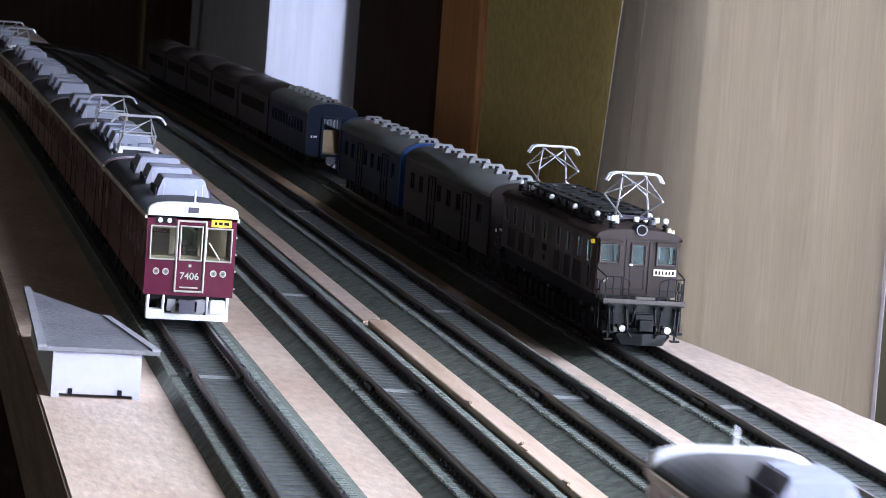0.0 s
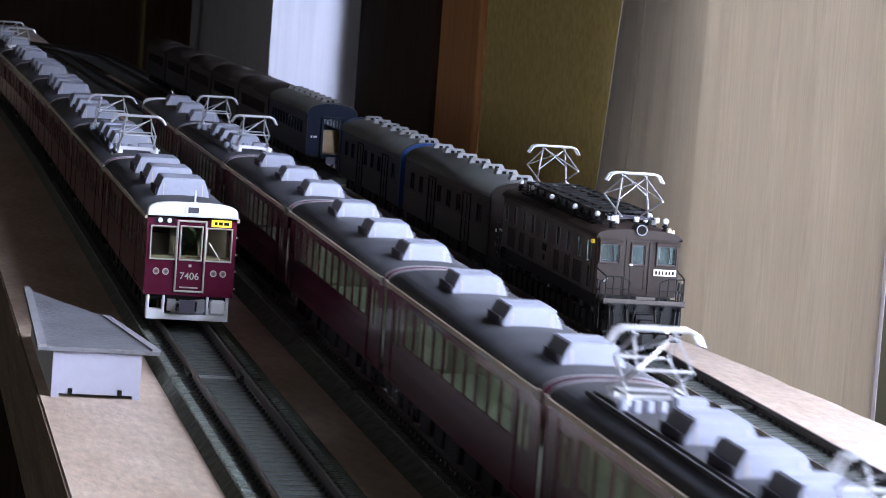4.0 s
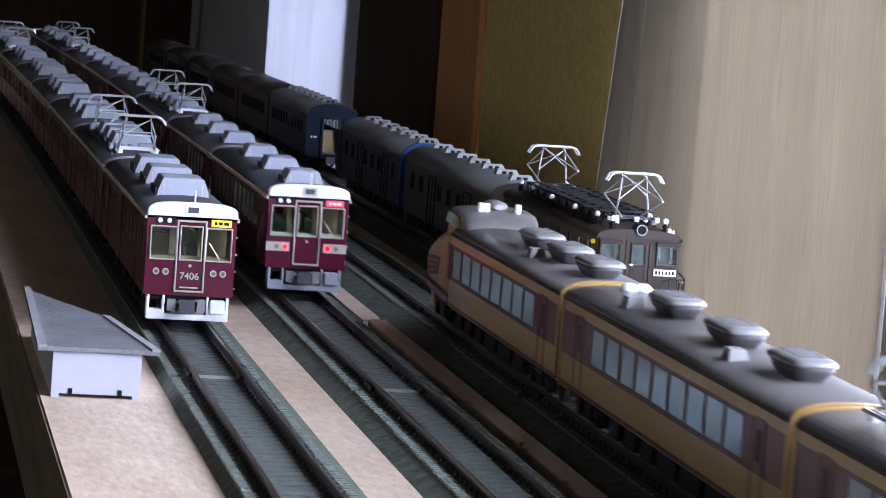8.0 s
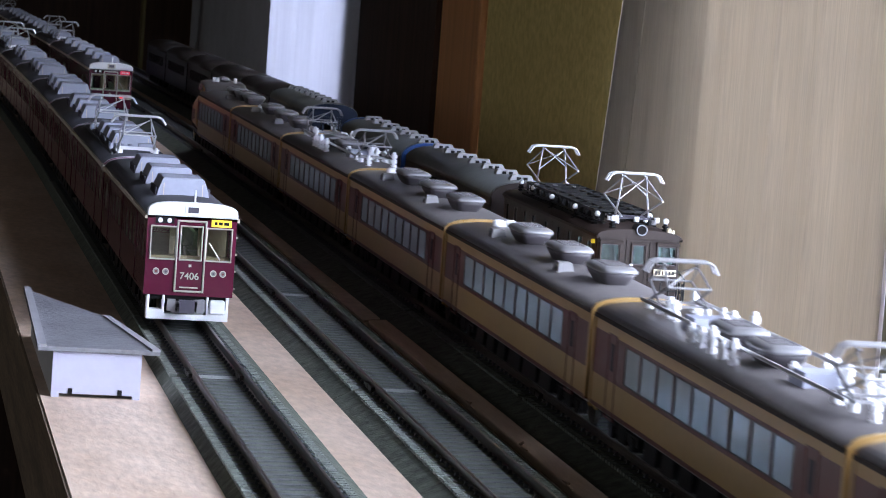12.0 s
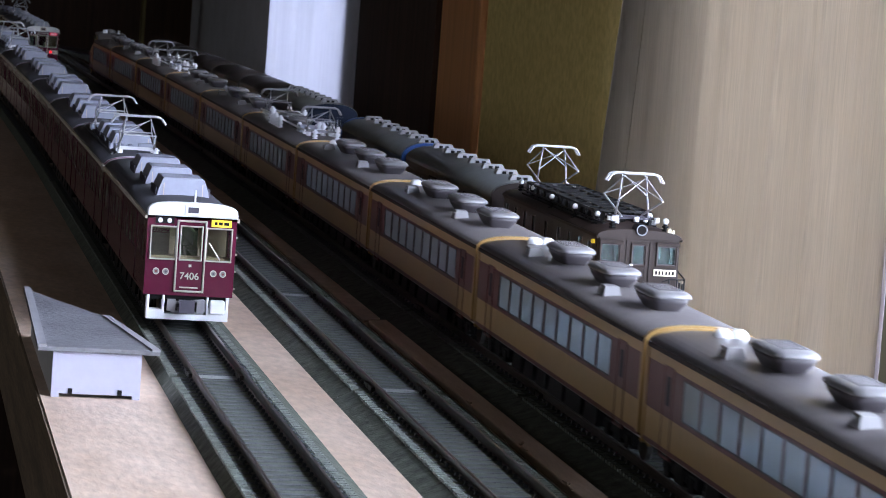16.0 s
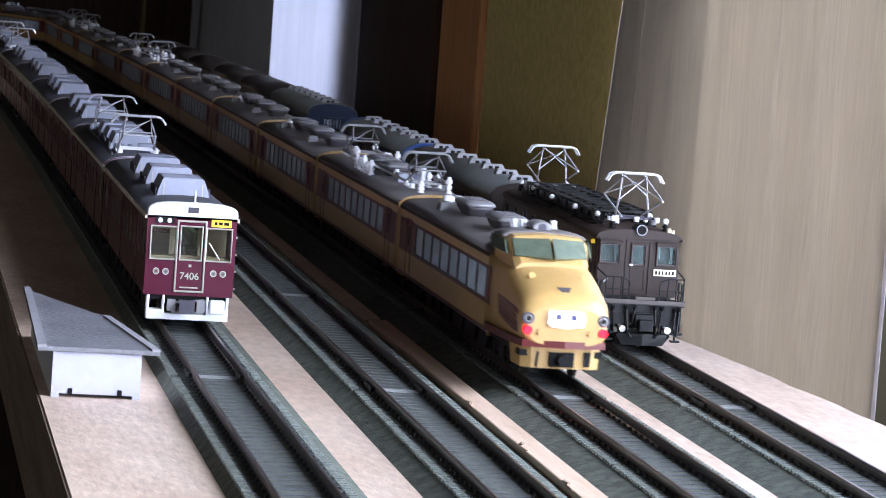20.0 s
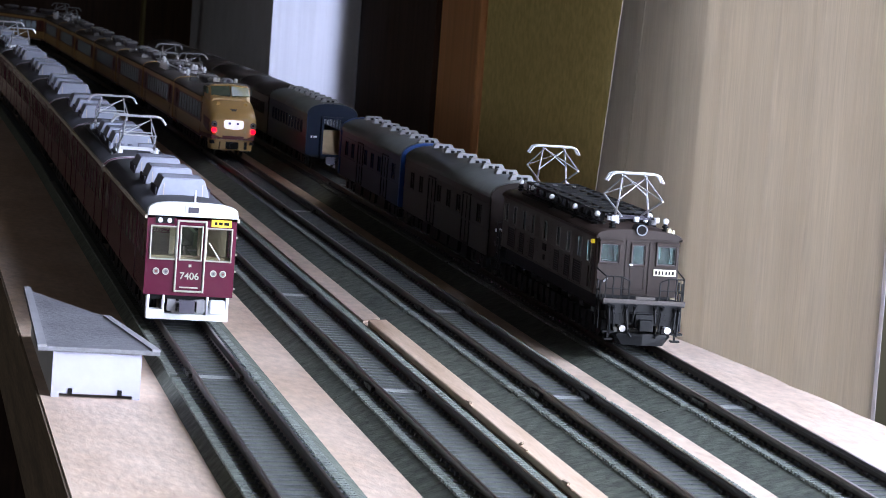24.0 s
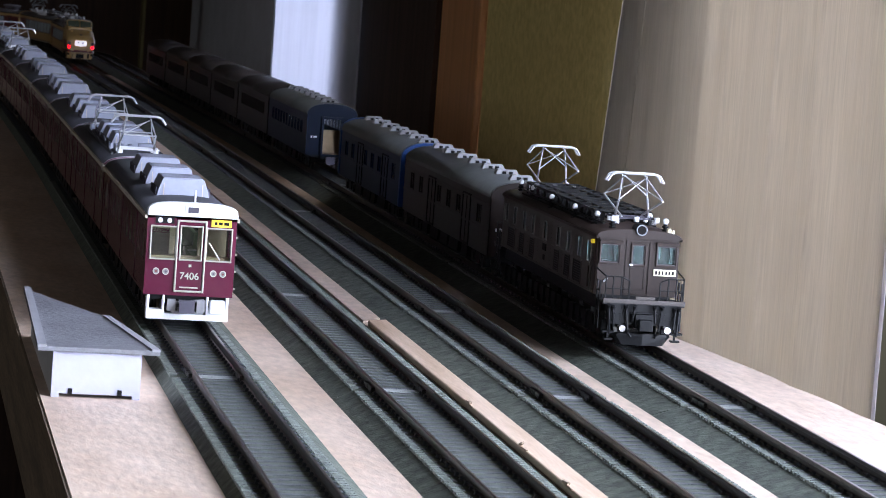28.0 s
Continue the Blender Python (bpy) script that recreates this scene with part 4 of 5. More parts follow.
        for x in (-6.2, -5.0, -3.6, 3.6, 5.0, 6.2):
            for z in (6.2, 7.4, 8.6):
                tube(bm, (x, s * (LB + 9.15), z), (x, s * (LB + 9.35), z), 0.2, 6)
        part("beam_bolt", bm, M_IRON, d)
        for q in (-1, 1):
            bm = bmesh.new()
            for x in (8.6, 7.0, 5.2, 3.4):
                bp = bmesh.new()
                tube(bp, (q * x, s * (LB + 9.0), 10.3), (q * x, s * (LB + 9.0), 15.2 if x > 3.5 else 14.4), 0.17)
                part("rail_post", bp, M_IRON, d)
            tube(bm, (q * 3.4, s * (LB + 9.0), 14.4), (q * 5.2, s * (LB + 9.0), 15.2), 0.17)
            tube(bm, (q * 5.2, s * (LB + 9.0), 15.2), (q * 8.7, s * (LB + 9.0), 15.2), 0.17)
            tube(bm, (q * 3.4, s * (LB + 9.0), 12.6), (q * 8.7, s * (LB + 9.0), 12.6), 0.13)
            tube(bm, (q * 8.7, s * (LB + 9.0), 15.2), (q * 9.1, s * (LB + 1.4), 16.2), 0.17)
            part("handrail", bm, M_IRON, d)
            bm = bmesh.new()
            tube(bm, (q * 9.1, s * (LB + 6), 3.6), (q * 9.1, s * (LB + 6), 14.0), 0.22)
            tube(bm, (q * 9.1, s * (LB + 3.5), 3.6), (q * 9.1, s * (LB + 3.5), 14.0), 0.22)
            for k in range(5):
                tube(bm, (q * 9.1, s * (LB + 3.5), 4.2 + k * 1.9), (q * 9.1, s * (LB + 6), 4.2 + k * 1.9), 0.17)
            part("ladder", bm, M_IRON, d)
            bm = bmesh.new()
            tube(bm, (q * 5.0, s * (LB + 9.2), 4.4), (q * 5.0, s * (LB + 11.4), 4.4), 0.6, 10)
            tube(bm, (q * 5.0, s * (LB + 11.2), 4.4), (q * 5.0, s * (LB + 11.8), 4.4), 0.72, 14)
            # Right-hand disc painted white to stand for a bright lamp glint.
            part("buffer", bm, M_INSUL if q > 0 else M_LENS, d)
            bm = bmesh.new()
            for k, (xa, za, xb, zb) in enumerate(((7.8, 8.8, 7.4, 3.0), (6.9, 8.6, 6.6, 4.4), (4.0, 8.8, 3.4, 3.6), (3.4, 3.6, 2.6, 2.4), (2.2, 8.9, 2.5, 5.6))):
                tube(bm, (q * xa, s * (LB + 9.6 + 0.15 * k), za), (q * xb, s * (LB + 10.2), zb), 0.27)
                tube(bm, (q * xa, s * (LB + 9.5 + 0.15 * k), za - 0.3), (q * xa, s * (LB + 9.9 + 0.15 * k), za + 0.4), 0.42, 8)
            part("brake_hose", bm, M_IRON, d)
            bm = bmesh.new()
            box(bm, *sorted((q * 6.3, q * 8.8)), *sorted((s * (LB + 8.4), s * (LB + 10.0))), 3.2, 3.6)
            box(bm, *sorted((q * 6.5, q * 8.4)), *sorted((s * (LB + 8.4), s * (LB + 9.8))), 1.6, 1.95)
            box(bm, *sorted((q * 7.2, q * 7.6)), *sorted((s * (LB + 8.5), s * (LB + 8.9))), 1.6, 9.2)
            part("step", bm, M_IRON, d)
        bm = bmesh.new()
        loft(bm, [[(x * k, s * (LB + y), z) for x, y in ((-6.5, 8.4), (-5.6, 9.4), (0, 10.2), (5.6, 9.4), (6.5, 8.4))] for k, z in ((0.78, 0.7), (1.0, 2.6), (0.96, 3.2))], False)
        part("cowcatcher", bm, M_IRON, d)
        bm = bmesh.new()
        box(bm, -2.0, 2.0, *sorted((s * (LB + 9.2), s * (LB + 10.6))), 4.4, 7.4)
        box(bm, -1.4, 1.6, *sorted((s * (LB + 10.4), s * (LB + 12.4))), 4.0, 6.4)
        tube(bm, (-3.0, s * (LB + 10), 7.6), (3.0, s * (LB + 10), 7.6), 0.25)
        bevelled(part("coupler", bm, M_IRON, d), 0.25)
    bm = bmesh.new()
    prism(bm, arch(9.5, 22.9, 24.8, 16, power=2.6), -LB - 1.5, LB + 1.5, True)
    roof = part("roof", bm, M_BROWN, root, "brown arched roof")
    bm = bmesh.new()
    for s in (-1, 1):
        box(bm, s * 9.4 - 0.2, s * 9.4 + 0.2, -LB - 1.5, LB + 1.5, 22.6, 23.15)
    part("rain_strip", bm, M_BROWN, roof)
    bm = bmesh.new()
    box(bm, -7.4, 7.4, -36, 38, 24.0, 24.75)
    part("roof_deck", bm, M_BROWNROOF, roof)
    # black roof frame: long rails, cross bars and short posts
    bm = bmesh.new()
    for s in (-1, 1):
        for x in (3.2, 6.4):
            box(bm, s * x - 0.22, s * x + 0.22, -34, 37, 27.0, 27.5)
        for k in range(10):
            box(bm, s * 6.4 - 0.22, s * 6.4 + 0.22, -34 + k * 7.8, -33.5 + k * 7.8, 24.4, 27)
    part("roof_walkway", bm, M_IRON, root, "black roof frame with cross bars")
    for k in range(10):
        bm = bmesh.new()
        box(bm, -6.4, 6.4, -34.2 + k * 7.8, -33.4 + k * 7.8, 27.05, 27.6)
        part("cross_bar", bm, M_IRON, roof)
    for k in range(9):
        y = -29.7 + k * 7.8
        bm = bmesh.new()
        for x in (-4.9, 0.0, 4.9):
            tube(bm, (x - 1.5, y, 25.7), (x + 1.5, y, 25.7), 1.35, 12)
            tube(bm, (x, y - 2.4, 25.5), (x, y + 2.4, 25.5), 1.0, 10)
        part("resistor_grid", bm, M_BROWNROOF, root)
    for s, ya, yb in ((-1, -48, 36), (1, -36, 46)):
        bm = bmesh.new()
        tube(bm, (s * 7.6, ya, 25.6), (s * 7.6, yb, 25.6), 0.22)
        part("roof_cable", bm, M_IRON, root)
    for y, x in ((-47.5, 6.3), (-47, -5.4), (-36.5, -6.4), (-35.5, 5.8), (-20, -7.6), (4, -7.6), (29, -6.6), (33, 6.0), (46, -6), (46, 5.6)):
        bm = bmesh.new()
        for k in range(3):
            tube(bm, (x, y, 23.9 + k * 0.7), (x, y, 24.3 + k * 0.7), 0.75, 10)
        tube(bm, (x, y, 23.8), (x, y, 26.2), 0.45, 8)
        ins = part("insulator", bm, M_DARK, root)
        bm = bmesh.new()
        loft(bm, [[(x + r * math.cos(k * math.pi / 6), y + r * math.sin(k * math.pi / 6), z) for k in range(12)] for r, z in ((0.3, 26.0), (0.55, 26.25), (0.68, 26.7), (0.55, 27.15), (0.2, 27.35))])
        part("insulator_cap", bm, M_INSUL, ins, "white insulator cap")
    for y in (-42.0, 39.0):
        pantograph(root, y, 25.6, up=10.3, half=5.2, reach=7.0, wide=True)
        for x in (-4.6, 0.0, 4.6):
            bm = bmesh.new()
            tube(bm, (x, y - 4.4, 26.2), (x, y - 4.4, 27.3), 0.62, 10)
            part("insulator", bm, M_INSUL, root)
    bm = bmesh.new()
    tube(bm, (6.6, -LB - 0.6, 23.4), (6.6, -LB - 0.6, 25.4), 0.5, 8)
    tube(bm, (7.4, -LB - 0.6, 23.2), (7.4, -LB - 0.6, 25.0), 0.5, 8)
    part("whistle", bm, M_PLATE, root)
    bm = bmesh.new()
    tube(bm, (-9.2, -LB + 1.5, 21.6), (-9.9, -LB + 1.2, 21.6), 0.5, 10)
    part("marker_lamp", bm, M_YELLOW, root, "small yellow marker lamp")
    # Inner block added so that the windows look lit from behind.
    bm = bmesh.new()
    box(bm, -5.5, 5.5, -LB + 4, LB - 4, 10.7, 22.0)
    part("window_backing", bm, M_BACKING, root)
    # running gear
    bm = bmesh.new()
    box(bm, -7.6, 7.6, -LB - 2, LB + 2, 7.0, 10.4)
    for s in (-1, 1):
        box(bm, s * 7.4 - 0.5, s * 7.4 + 0.5, -LB - 5, LB + 5, 3.2, 5.4)
        for k in range(16):
            box(bm, s * 7.9 - 0.5, s * 7.9 + 0.5, -LB + 2 + k * 6.2, -LB + 5 + k * 6.2, 1.8, 5.8)
    part("bogie_frame", bm, M_DARK, root)
    for k in range(10):
        y = -LB - 2 + k * 11.2
        bm = bmesh.new()
        r = 3.9 if 1 < k < 8 else 2.8
        for s in (-1, 1):
            tube(bm, (s * 4.3, y, r), (s * 5.2, y, r), r, 16)
        tube(bm, (-5, y, r), (5, y, r), 0.6)
        part("wheelset", bm, M_WHEEL, root)


# ---- older coaches ----
def coach(root, L, paint, end_paint, seed, doors=True, vents=True, open_end=False):
    rnd = random.Random(seed)
    H = L / 2
    n = 8 if doors else 11
    wins = [(-H + 14 + i * (L - 28) / (n - 1)) for i in range(n)]
    drs = [-H * 0.52, H * 0.28] if doors else []
    wins = [w for w in wins if all(abs(w - d) > 8 for d in drs)]
    for s in (-1, 1):
        bm = bmesh.new()
        pierced(bm, -H, H, 5.8, 20.8, [(w - 2.6, w + 2.6, 13.2, 17.8) for w in wins], side_put(s, 9.3, 0.25))
        part("side_wall", bm, paint, root)
        for w in wins:
            bm = bmesh.new()
            frame_ring(bm, w - 2.6, w + 2.6, 13.2, 17.8, 0.2, side_put(s, 9.4, 0.2))
            box(bm, *sorted((s * 9.35, s * 9.22)), w - 0.2, w + 0.2, 13.2, 17.8)
            f = part("window_frame", bm, paint, root)
            bm = bmesh.new()
            box(bm, *sorted((s * 9.2, s * 9.1)), w - 2.6, w + 2.6, 13.2, 17.8)
            part("pane", bm, M_TINT, f)
        for d in drs:
            bm = bmesh.new()
            frame_ring(bm, d - 5, d + 5, 6.4, 19, 0.4, side_put(s, 9.6, 0.5))
            box(bm, *sorted((s * 9.35, s * 9.5)), d - 0.3, d + 0.3, 6.4, 19)
            part("sliding_door", bm, M_DARK, root)
        bm = bmesh.new()
        box(bm, *sorted((s * 9.3, s * 9.5)), -H, H, 12.0, 12.5)
        box(bm, *sorted((s * 9.3, s * 9.5)), -H, H, 18.6, 19.0)
        part("belt_rail", bm, paint, root)
    for s in (-1, 1):
        bm = bmesh.new()
        prof = [(-9.3, 5.8)] + arch(9.3, 20.8, 25.0, 12, power=2.3) + [(9.3, 5.8)]
        if open_end and s < 0:
            pierced(bm, -9.3, 9.3, 5.8, 20.8, [(-3.2, 3.2, 6.4, 19.6)], end_put(s * H, -s * 0.7))
            prism(bm, arch(9.3, 20.8, 25.0, 12, power=2.3), *sorted((s * H, s * (H - 1.2))))
        else:
            prism(bm, prof, *sorted((s * H, s * (H - 0.8))))
        e = part("end_wall", bm, end_paint, root)
        bm = bmesh.new()
        frame_ring(bm, -3.2, 3.2, 6.4, 19.4, 0.8, end_put(s * H, s * 1.6))
        part("gangway", bm, end_paint if open_end and s < 0 else M_DARK, e)
        bm = bmesh.new()
        for k, a in enumerate((-7.6, -6.6, -5.9)):
            box(bm, a, a + 0.55, *sorted((s * H, s * (H + 0.08))), 12.2, 13.0)
        part("lettering", bm, M_INSUL, e)
        if end_paint is M_BLUE:
            bm = bmesh.new()
            out, inn = arch(9.65, 20.6, 25.5, 12, power=2.3), arch(8.6, 20.6, 24.4, 12, power=2.3)
            prism(bm, [(-9.65, 6)] + out + [(9.65, 6), (8.6, 6)] + inn[::-1] + [(-8.6, 6)], *sorted((s * H - s * 1.6, s * H + s * 0.4)))
            part("end_rim", bm, M_BLUE, e, "bright blue end rim")
        coupler(root, s * H, s)
    bm = bmesh.new()
    box(bm, -8.6, 8.6, -H + 0.8, H - 0.8, 5.8, 6.6)
    part("floor", bm, M_TAN, root)
    if open_end:
        bm = bmesh.new()
        box(bm, -4, 4, -H + 6, -H + 7, 6.6, 15)
        part("inner_door", bm, M_TAN, root)
    bm = bmesh.new()
    prism(bm, arch(9.5, 20.8, 25.2, 16, power=2.3), -H + 0.8, H - 0.8, True)
    r = part("roof", bm, M_COACHROOF if vents else M_COACH, root, "dull grey arched roof" if vents else "")
    if vents:
        for i in range(7):
            y = -H + 9 + i * (L - 18) / 6
            bm = bmesh.new()
            taper(bm, -3.4, 3.4, y - 1.8, y + 1.8, 24.6, 26.4, 0.9, 0.6)
            v = part("roof_ventilator", bm, M_LAC, r)
            for x in (-0.9, 0.9):
                bm = bmesh.new()
                box(bm, x - 0.5, x + 0.5, y - 1.9, y - 1.2, 25.2, 25.9)
                part("vent_mouth", bm, M_DARK, v)
    underframe(root, L, seed)


# ---- the line: straight at first, a very wide bend to the left, then a tight loop ----
def path_point(x0, s):
    """Place and heading at s along the track whose straight part lies at x0."""
    bend, unbend, radius, loop, tight = 400.0, 900.0, 30000.0, 1420.0, 330.0 + x0
    if s <= bend:
        return x0, s, 0.0
    th = (min(s, unbend) - bend) / radius
    x, y = x0 - radius * (1 - math.cos(th)), bend + radius * math.sin(th)
    if s > unbend:
        d = min(s, loop) - unbend
        x, y = x - d * math.sin(th), y + d * math.cos(th)
    if s > loop:
        th2 = (s - loop) / tight
        x, y = x - tight * (math.cos(th) - math.cos(th + th2)), y + tight * (math.sin(th + th2) - math.sin(th))
        th += th2
    return x, y, th


def on_track(x0, s):
    x, y, th = path_point(x0, s)
    return Matrix.Translation(Vector((x, y, 0)) * MM) @ Matrix.Rotation(th, 4, "Z")


# ---- board and tracks ----
TRACKS = (0.0, 33.7, 66.28, 97.82)
BZ = -4.1


def slab(bm, pts, z0, z1):
    lo, hi = [bm.verts.new((x, y, z0)) for x, y in pts], [bm.verts.new((x, y, z1)) for x, y in pts]
    bm.faces.new(lo[::-1])
    bm.faces.new(hi)
    for i in range(len(pts)):
        j = (i + 1) % len(pts)
        bm.faces.new((lo[i], lo[j], hi[j], hi[i]))


bm = bmesh.new()
rnd = random.Random(11)
right = [(140 - (y + 200) * 0.075 + rnd.uniform(-0.5, 0.5), y) for y in range(-200, 400, 12)] + [(96, 420 + 30), (92, 1226)]
slab(bm, [(-33.6, -3000), (165, -3000), (165, -420)] + right + [(60, 1232), (-34, 1232)], BZ - 22, BZ)
board = tagged(part("board", bm, M_PLY), "pale plywood baseboard with a sawn edge", "board", kind="structure")
# Added strip darkens the brown board side, which the fill lamp overlights.
tagged(box_part("board_side_darkener", (-34.4, -33.65, -2990, 1225, BZ - 22.3, BZ - 0.25), M_DARKSIDE), "thin brown strip added to darken the baseboard's left side", "trim", kind="structure")
bm = bmesh.new()
slab(bm, [(-700, 1232.5), (60, 1232.5), (60, 2100), (-700, 2100)], BZ - 22, BZ)
tagged(part("board_far", bm, M_PLY), "plywood baseboard carrying the far loop", "board", kind="structure")
bm = bmesh.new()
slab(bm, [(46.2, 46), (51.0, 49), (51.1, -600), (46.1, -600)], BZ, BZ + 1.4)
lath = tagged(bevelled(part("wooden_lath", bm, M_LATH), 0.3), "rough sawn wooden lath lying between two tracks", "lath")
for y, tilt in ((-118, 1.3), (-70, 0.5), (-152, 0.6)):
    bm = bmesh.new()
    tube(bm, (46.7, y, BZ + 1.3), (46.2 - tilt * 0.4, y - 7, BZ + 1.5 + tilt), 0.28, 5)
    tube(bm, (46.6, y - 1, BZ + 1.2), (46.0, y - 9, BZ + 1.3 + tilt * 0.4), 0.16, 5)
    part("splinter", bm, M_LATH, lath)
bm = bmesh.new()
slab(bm, [(46.2, 400), (51.0, 400), (51.0, 58), (46.2, 52)], BZ, BZ + 0.5)
tagged(part("card_strip", bm, M_PLY), "thin pale plywood strip between two tracks", "strip")


def sleeper_mesh():
    bm = bmesh.new()
    taper(bm, -8.1, 8.1, -0.8, 0.8, -2.6, -1.88, 0.25, 0.2)
    for s in (-1, 1):
        for q in (-1, 1):
            taper(bm, s * 4.76 + q * 0.75 - 0.4, s * 4.76 + q * 0.75 + 0.4, -0.5, 0.5, -1.88, -1.35, 0.15, 0.1)
    bmesh.ops.scale(bm, vec=(MM, MM, MM), verts=bm.verts)
    bmesh.ops.recalc_face_normals(bm, faces=bm.faces)
    me = bpy.data.meshes.new("sleeper")
    bm.to_mesh(me)
    bm.free()
    me.materials.append(M_TIE)
    return me


SLEEPER = sleeper_mesh()
BED = [(-12.3, BZ), (-8.6, -2.2), (-6.4, -1.98), (6.4, -1.98), (8.6, -2.2), (12.3, BZ)]


FOOT = {0.0: -10.3, 33.7: -12.3, 66.28: -15.0, 97.82: -14.8}


def track_piece(x0, s0, s1, group, loose):
    """One moulded track section. loose: its sleepers are pieces of their own."""
    root = thing("track_section", "moulded grey-green ballast track section with brown rails", "track", group)
    mid = (s0 + s1) / 2
    home = on_track(x0, mid)
    inv = home.inverted()
    steps = 1 if s1 <= 460 else max(2, int((s1 - s0) / 20))
    ss = [s0 + 0.15 + (s1 - s0 - 0.3) * i / steps for i in range(steps + 1)]

    def swept(profile):
        bm = bmesh.new()
        rings = []
        for s in ss:
            m = inv @ on_track(x0, s)
            rings.append([(m @ Vector((x * MM, 0, z * MM))) / MM for x, z in profile])
        loft(bm, rings, False)
        return bm
    part("roadbed", swept([(FOOT[x0], BZ)] + BED[1:]), M_BED, root)
    for q in (-1, 1):
        x = q * 4.86
        head = [(x - 0.32, -0.6), (x - 0.32, -0.1), (x - 0.24, 0.0), (x + 0.24, 0.0), (x + 0.32, -0.1), (x + 0.32, -0.6), (x + 0.14, -0.75), (x + 0.14, -1.5), (x + 0.65, -1.75), (x - 0.65, -1.75), (x - 0.14, -1.5), (x - 0.14, -0.75)]
        part("rail", swept(head), M_RAIL, root)
    if loose:
        bm = bmesh.new()
        for i in range(int((s1 - s0 - 2) / 2.02)):
            m = inv @ on_track(x0, s0 + 1.6 + i * 2.02)
            for q in (-1, 1):
                c = [m @ Vector((q * a * MM, b * MM, 0)) / MM for a, b in ((7.3, -0.62), (8.75, -0.62), (8.75, 0.62), (7.3, 0.62))]
                slab(bm, [(p.x, p.y) for p in c], -2.5, -1.72)
        tagged(part("ballast_shoulder", bm, M_SHOULDER, root), kind="stuff")
    for q in (-1, 1):
        for e, d in ((s0, 1), (s1, -1)):
            bm = bmesh.new()
            m = inv @ on_track(x0, e + d * 2.2)
            c = m.translation / MM
            box(bm, c.x + q * 4.86 - 0.85, c.x + q * 4.86 + 0.85, c.y - 2.0, c.y + 2.0, -1.75, -0.85)
            part("rail_joiner", bm, M_WHEEL, root)
    for e, d in ((s0, 1), (s1, -1)):
        bm = bmesh.new()
        m = inv @ on_track(x0, e + d * 1.0)
        c = [m @ Vector((a * 4.1 * MM, b * 0.55 * MM, 0)) / MM for a, b in ((-1, -1), (1, -1), (1, 1), (-1, 1))]
        slab(bm, [(p.x, p.y) for p in c], -2.5, -1.80)
        part("joint_sleeper", bm, M_JOINT, root)
    n = int((s1 - s0 - 1.0) / 4.05)
    bm = None if loose else bmesh.new()
    for i in range(n):
        s = s0 + 3.4 + i * (s1 - s0 - 6.8) / (n - 1)
        m = inv @ on_track(x0, s)
        if loose:
            ob = new("sleeper", SLEEPER)
            ob.parent, ob.matrix_local = root, m
        else:
            c = [m @ Vector((a * 8.1 * MM, b * 0.85 * MM, 0)) / MM for a, b in ((-1, -1), (1, -1), (1, 1), (-1, 1))]
            slab(bm, [(p.x, p.y) for p in c], -2.6, -1.88)
    if not loose:
        tagged(part("sleeper_strip", bm, M_TIE, root), kind="stuff")
    root.matrix_basis = home
    return root


JOINTS = ((-3036, -2540, -2044, -1548, -1052, -556, -308, -60, 126, 374), (-3043, -2547, -2051, -1555, -1059, -563, -315, -67, 81, 267), (-3042, -2546, -2050, -1554, -1058, -562, -314, -66, 63, 311), (-3045, -2549, -2053, -1557, -1061, -565, -317, -69, 179, 427))
for x0, js in zip(TRACKS, JOINTS):
    s = list(js)
    while s[-1] < 1900:
        s.append(s[-1] + 248)
    for a, b in zip(s, s[1:]):
        track_piece(x0, a, b, "track sections on the board", -330 < a < 260)

# ---- platform ----
plat = thing("platform", "white plastic station platform with a grey top, on the board", "platform")
bm = bmesh.new()
box(bm, -32.0, -15.9, -78.5, -77.6, BZ + 0.7, 4.3)
box(bm, -32.0, -30.6, -78.5, -77.6, BZ, BZ + 0.7)
box(bm, -17.3, -15.9, -78.5, -77.6, BZ, BZ + 0.7)
part("end_face", bm, M_ENDFACE, plat, "white end face with notched foot")
for x, e in ((-32.0, 0), (-16.8, -50)):
    bm = bmesh.new()
    box(bm, x, x + 0.9, -77.6, e, BZ, 4.3)
    part("side_face", bm, M_WHITE, plat)
bm = bmesh.new()
slab(bm, [(-34.9, -79.2), (-12.7, -79.2), (-18.6, -33), (-21.5, -27), (-33.6, 8)], 4.3, 5.2)
top = bevelled(part("top", bm, M_PLAT, plat, "grey textured top"), 0.15)
bm = bmesh.new()
slab(bm, [(-34.95, -79.25), (-33.3, -79.25), (-32.2, 8.05), (-33.65, 8.05)], 5.0, 5.6)
slab(bm, [(-14.2, -79.25), (-12.65, -79.25), (-18.5, -33), (-19.9, -33)], 5.0, 5.5)
part("kerb", bm, M_KERB, top)
for x in (-28.6, -19.6):
    bm = bmesh.new()
    box(bm, x - 0.4, x + 0.4, -78.7, -78.3, BZ + 0.7, BZ + 1.7)
    part("clip", bm, M_DARK, plat)

# ---- room ----
WX = 260.0


def wall_piece(name, dims, material, label, category="wall"):
    return tagged(box_part(name, dims, material), label, category, kind="structure")


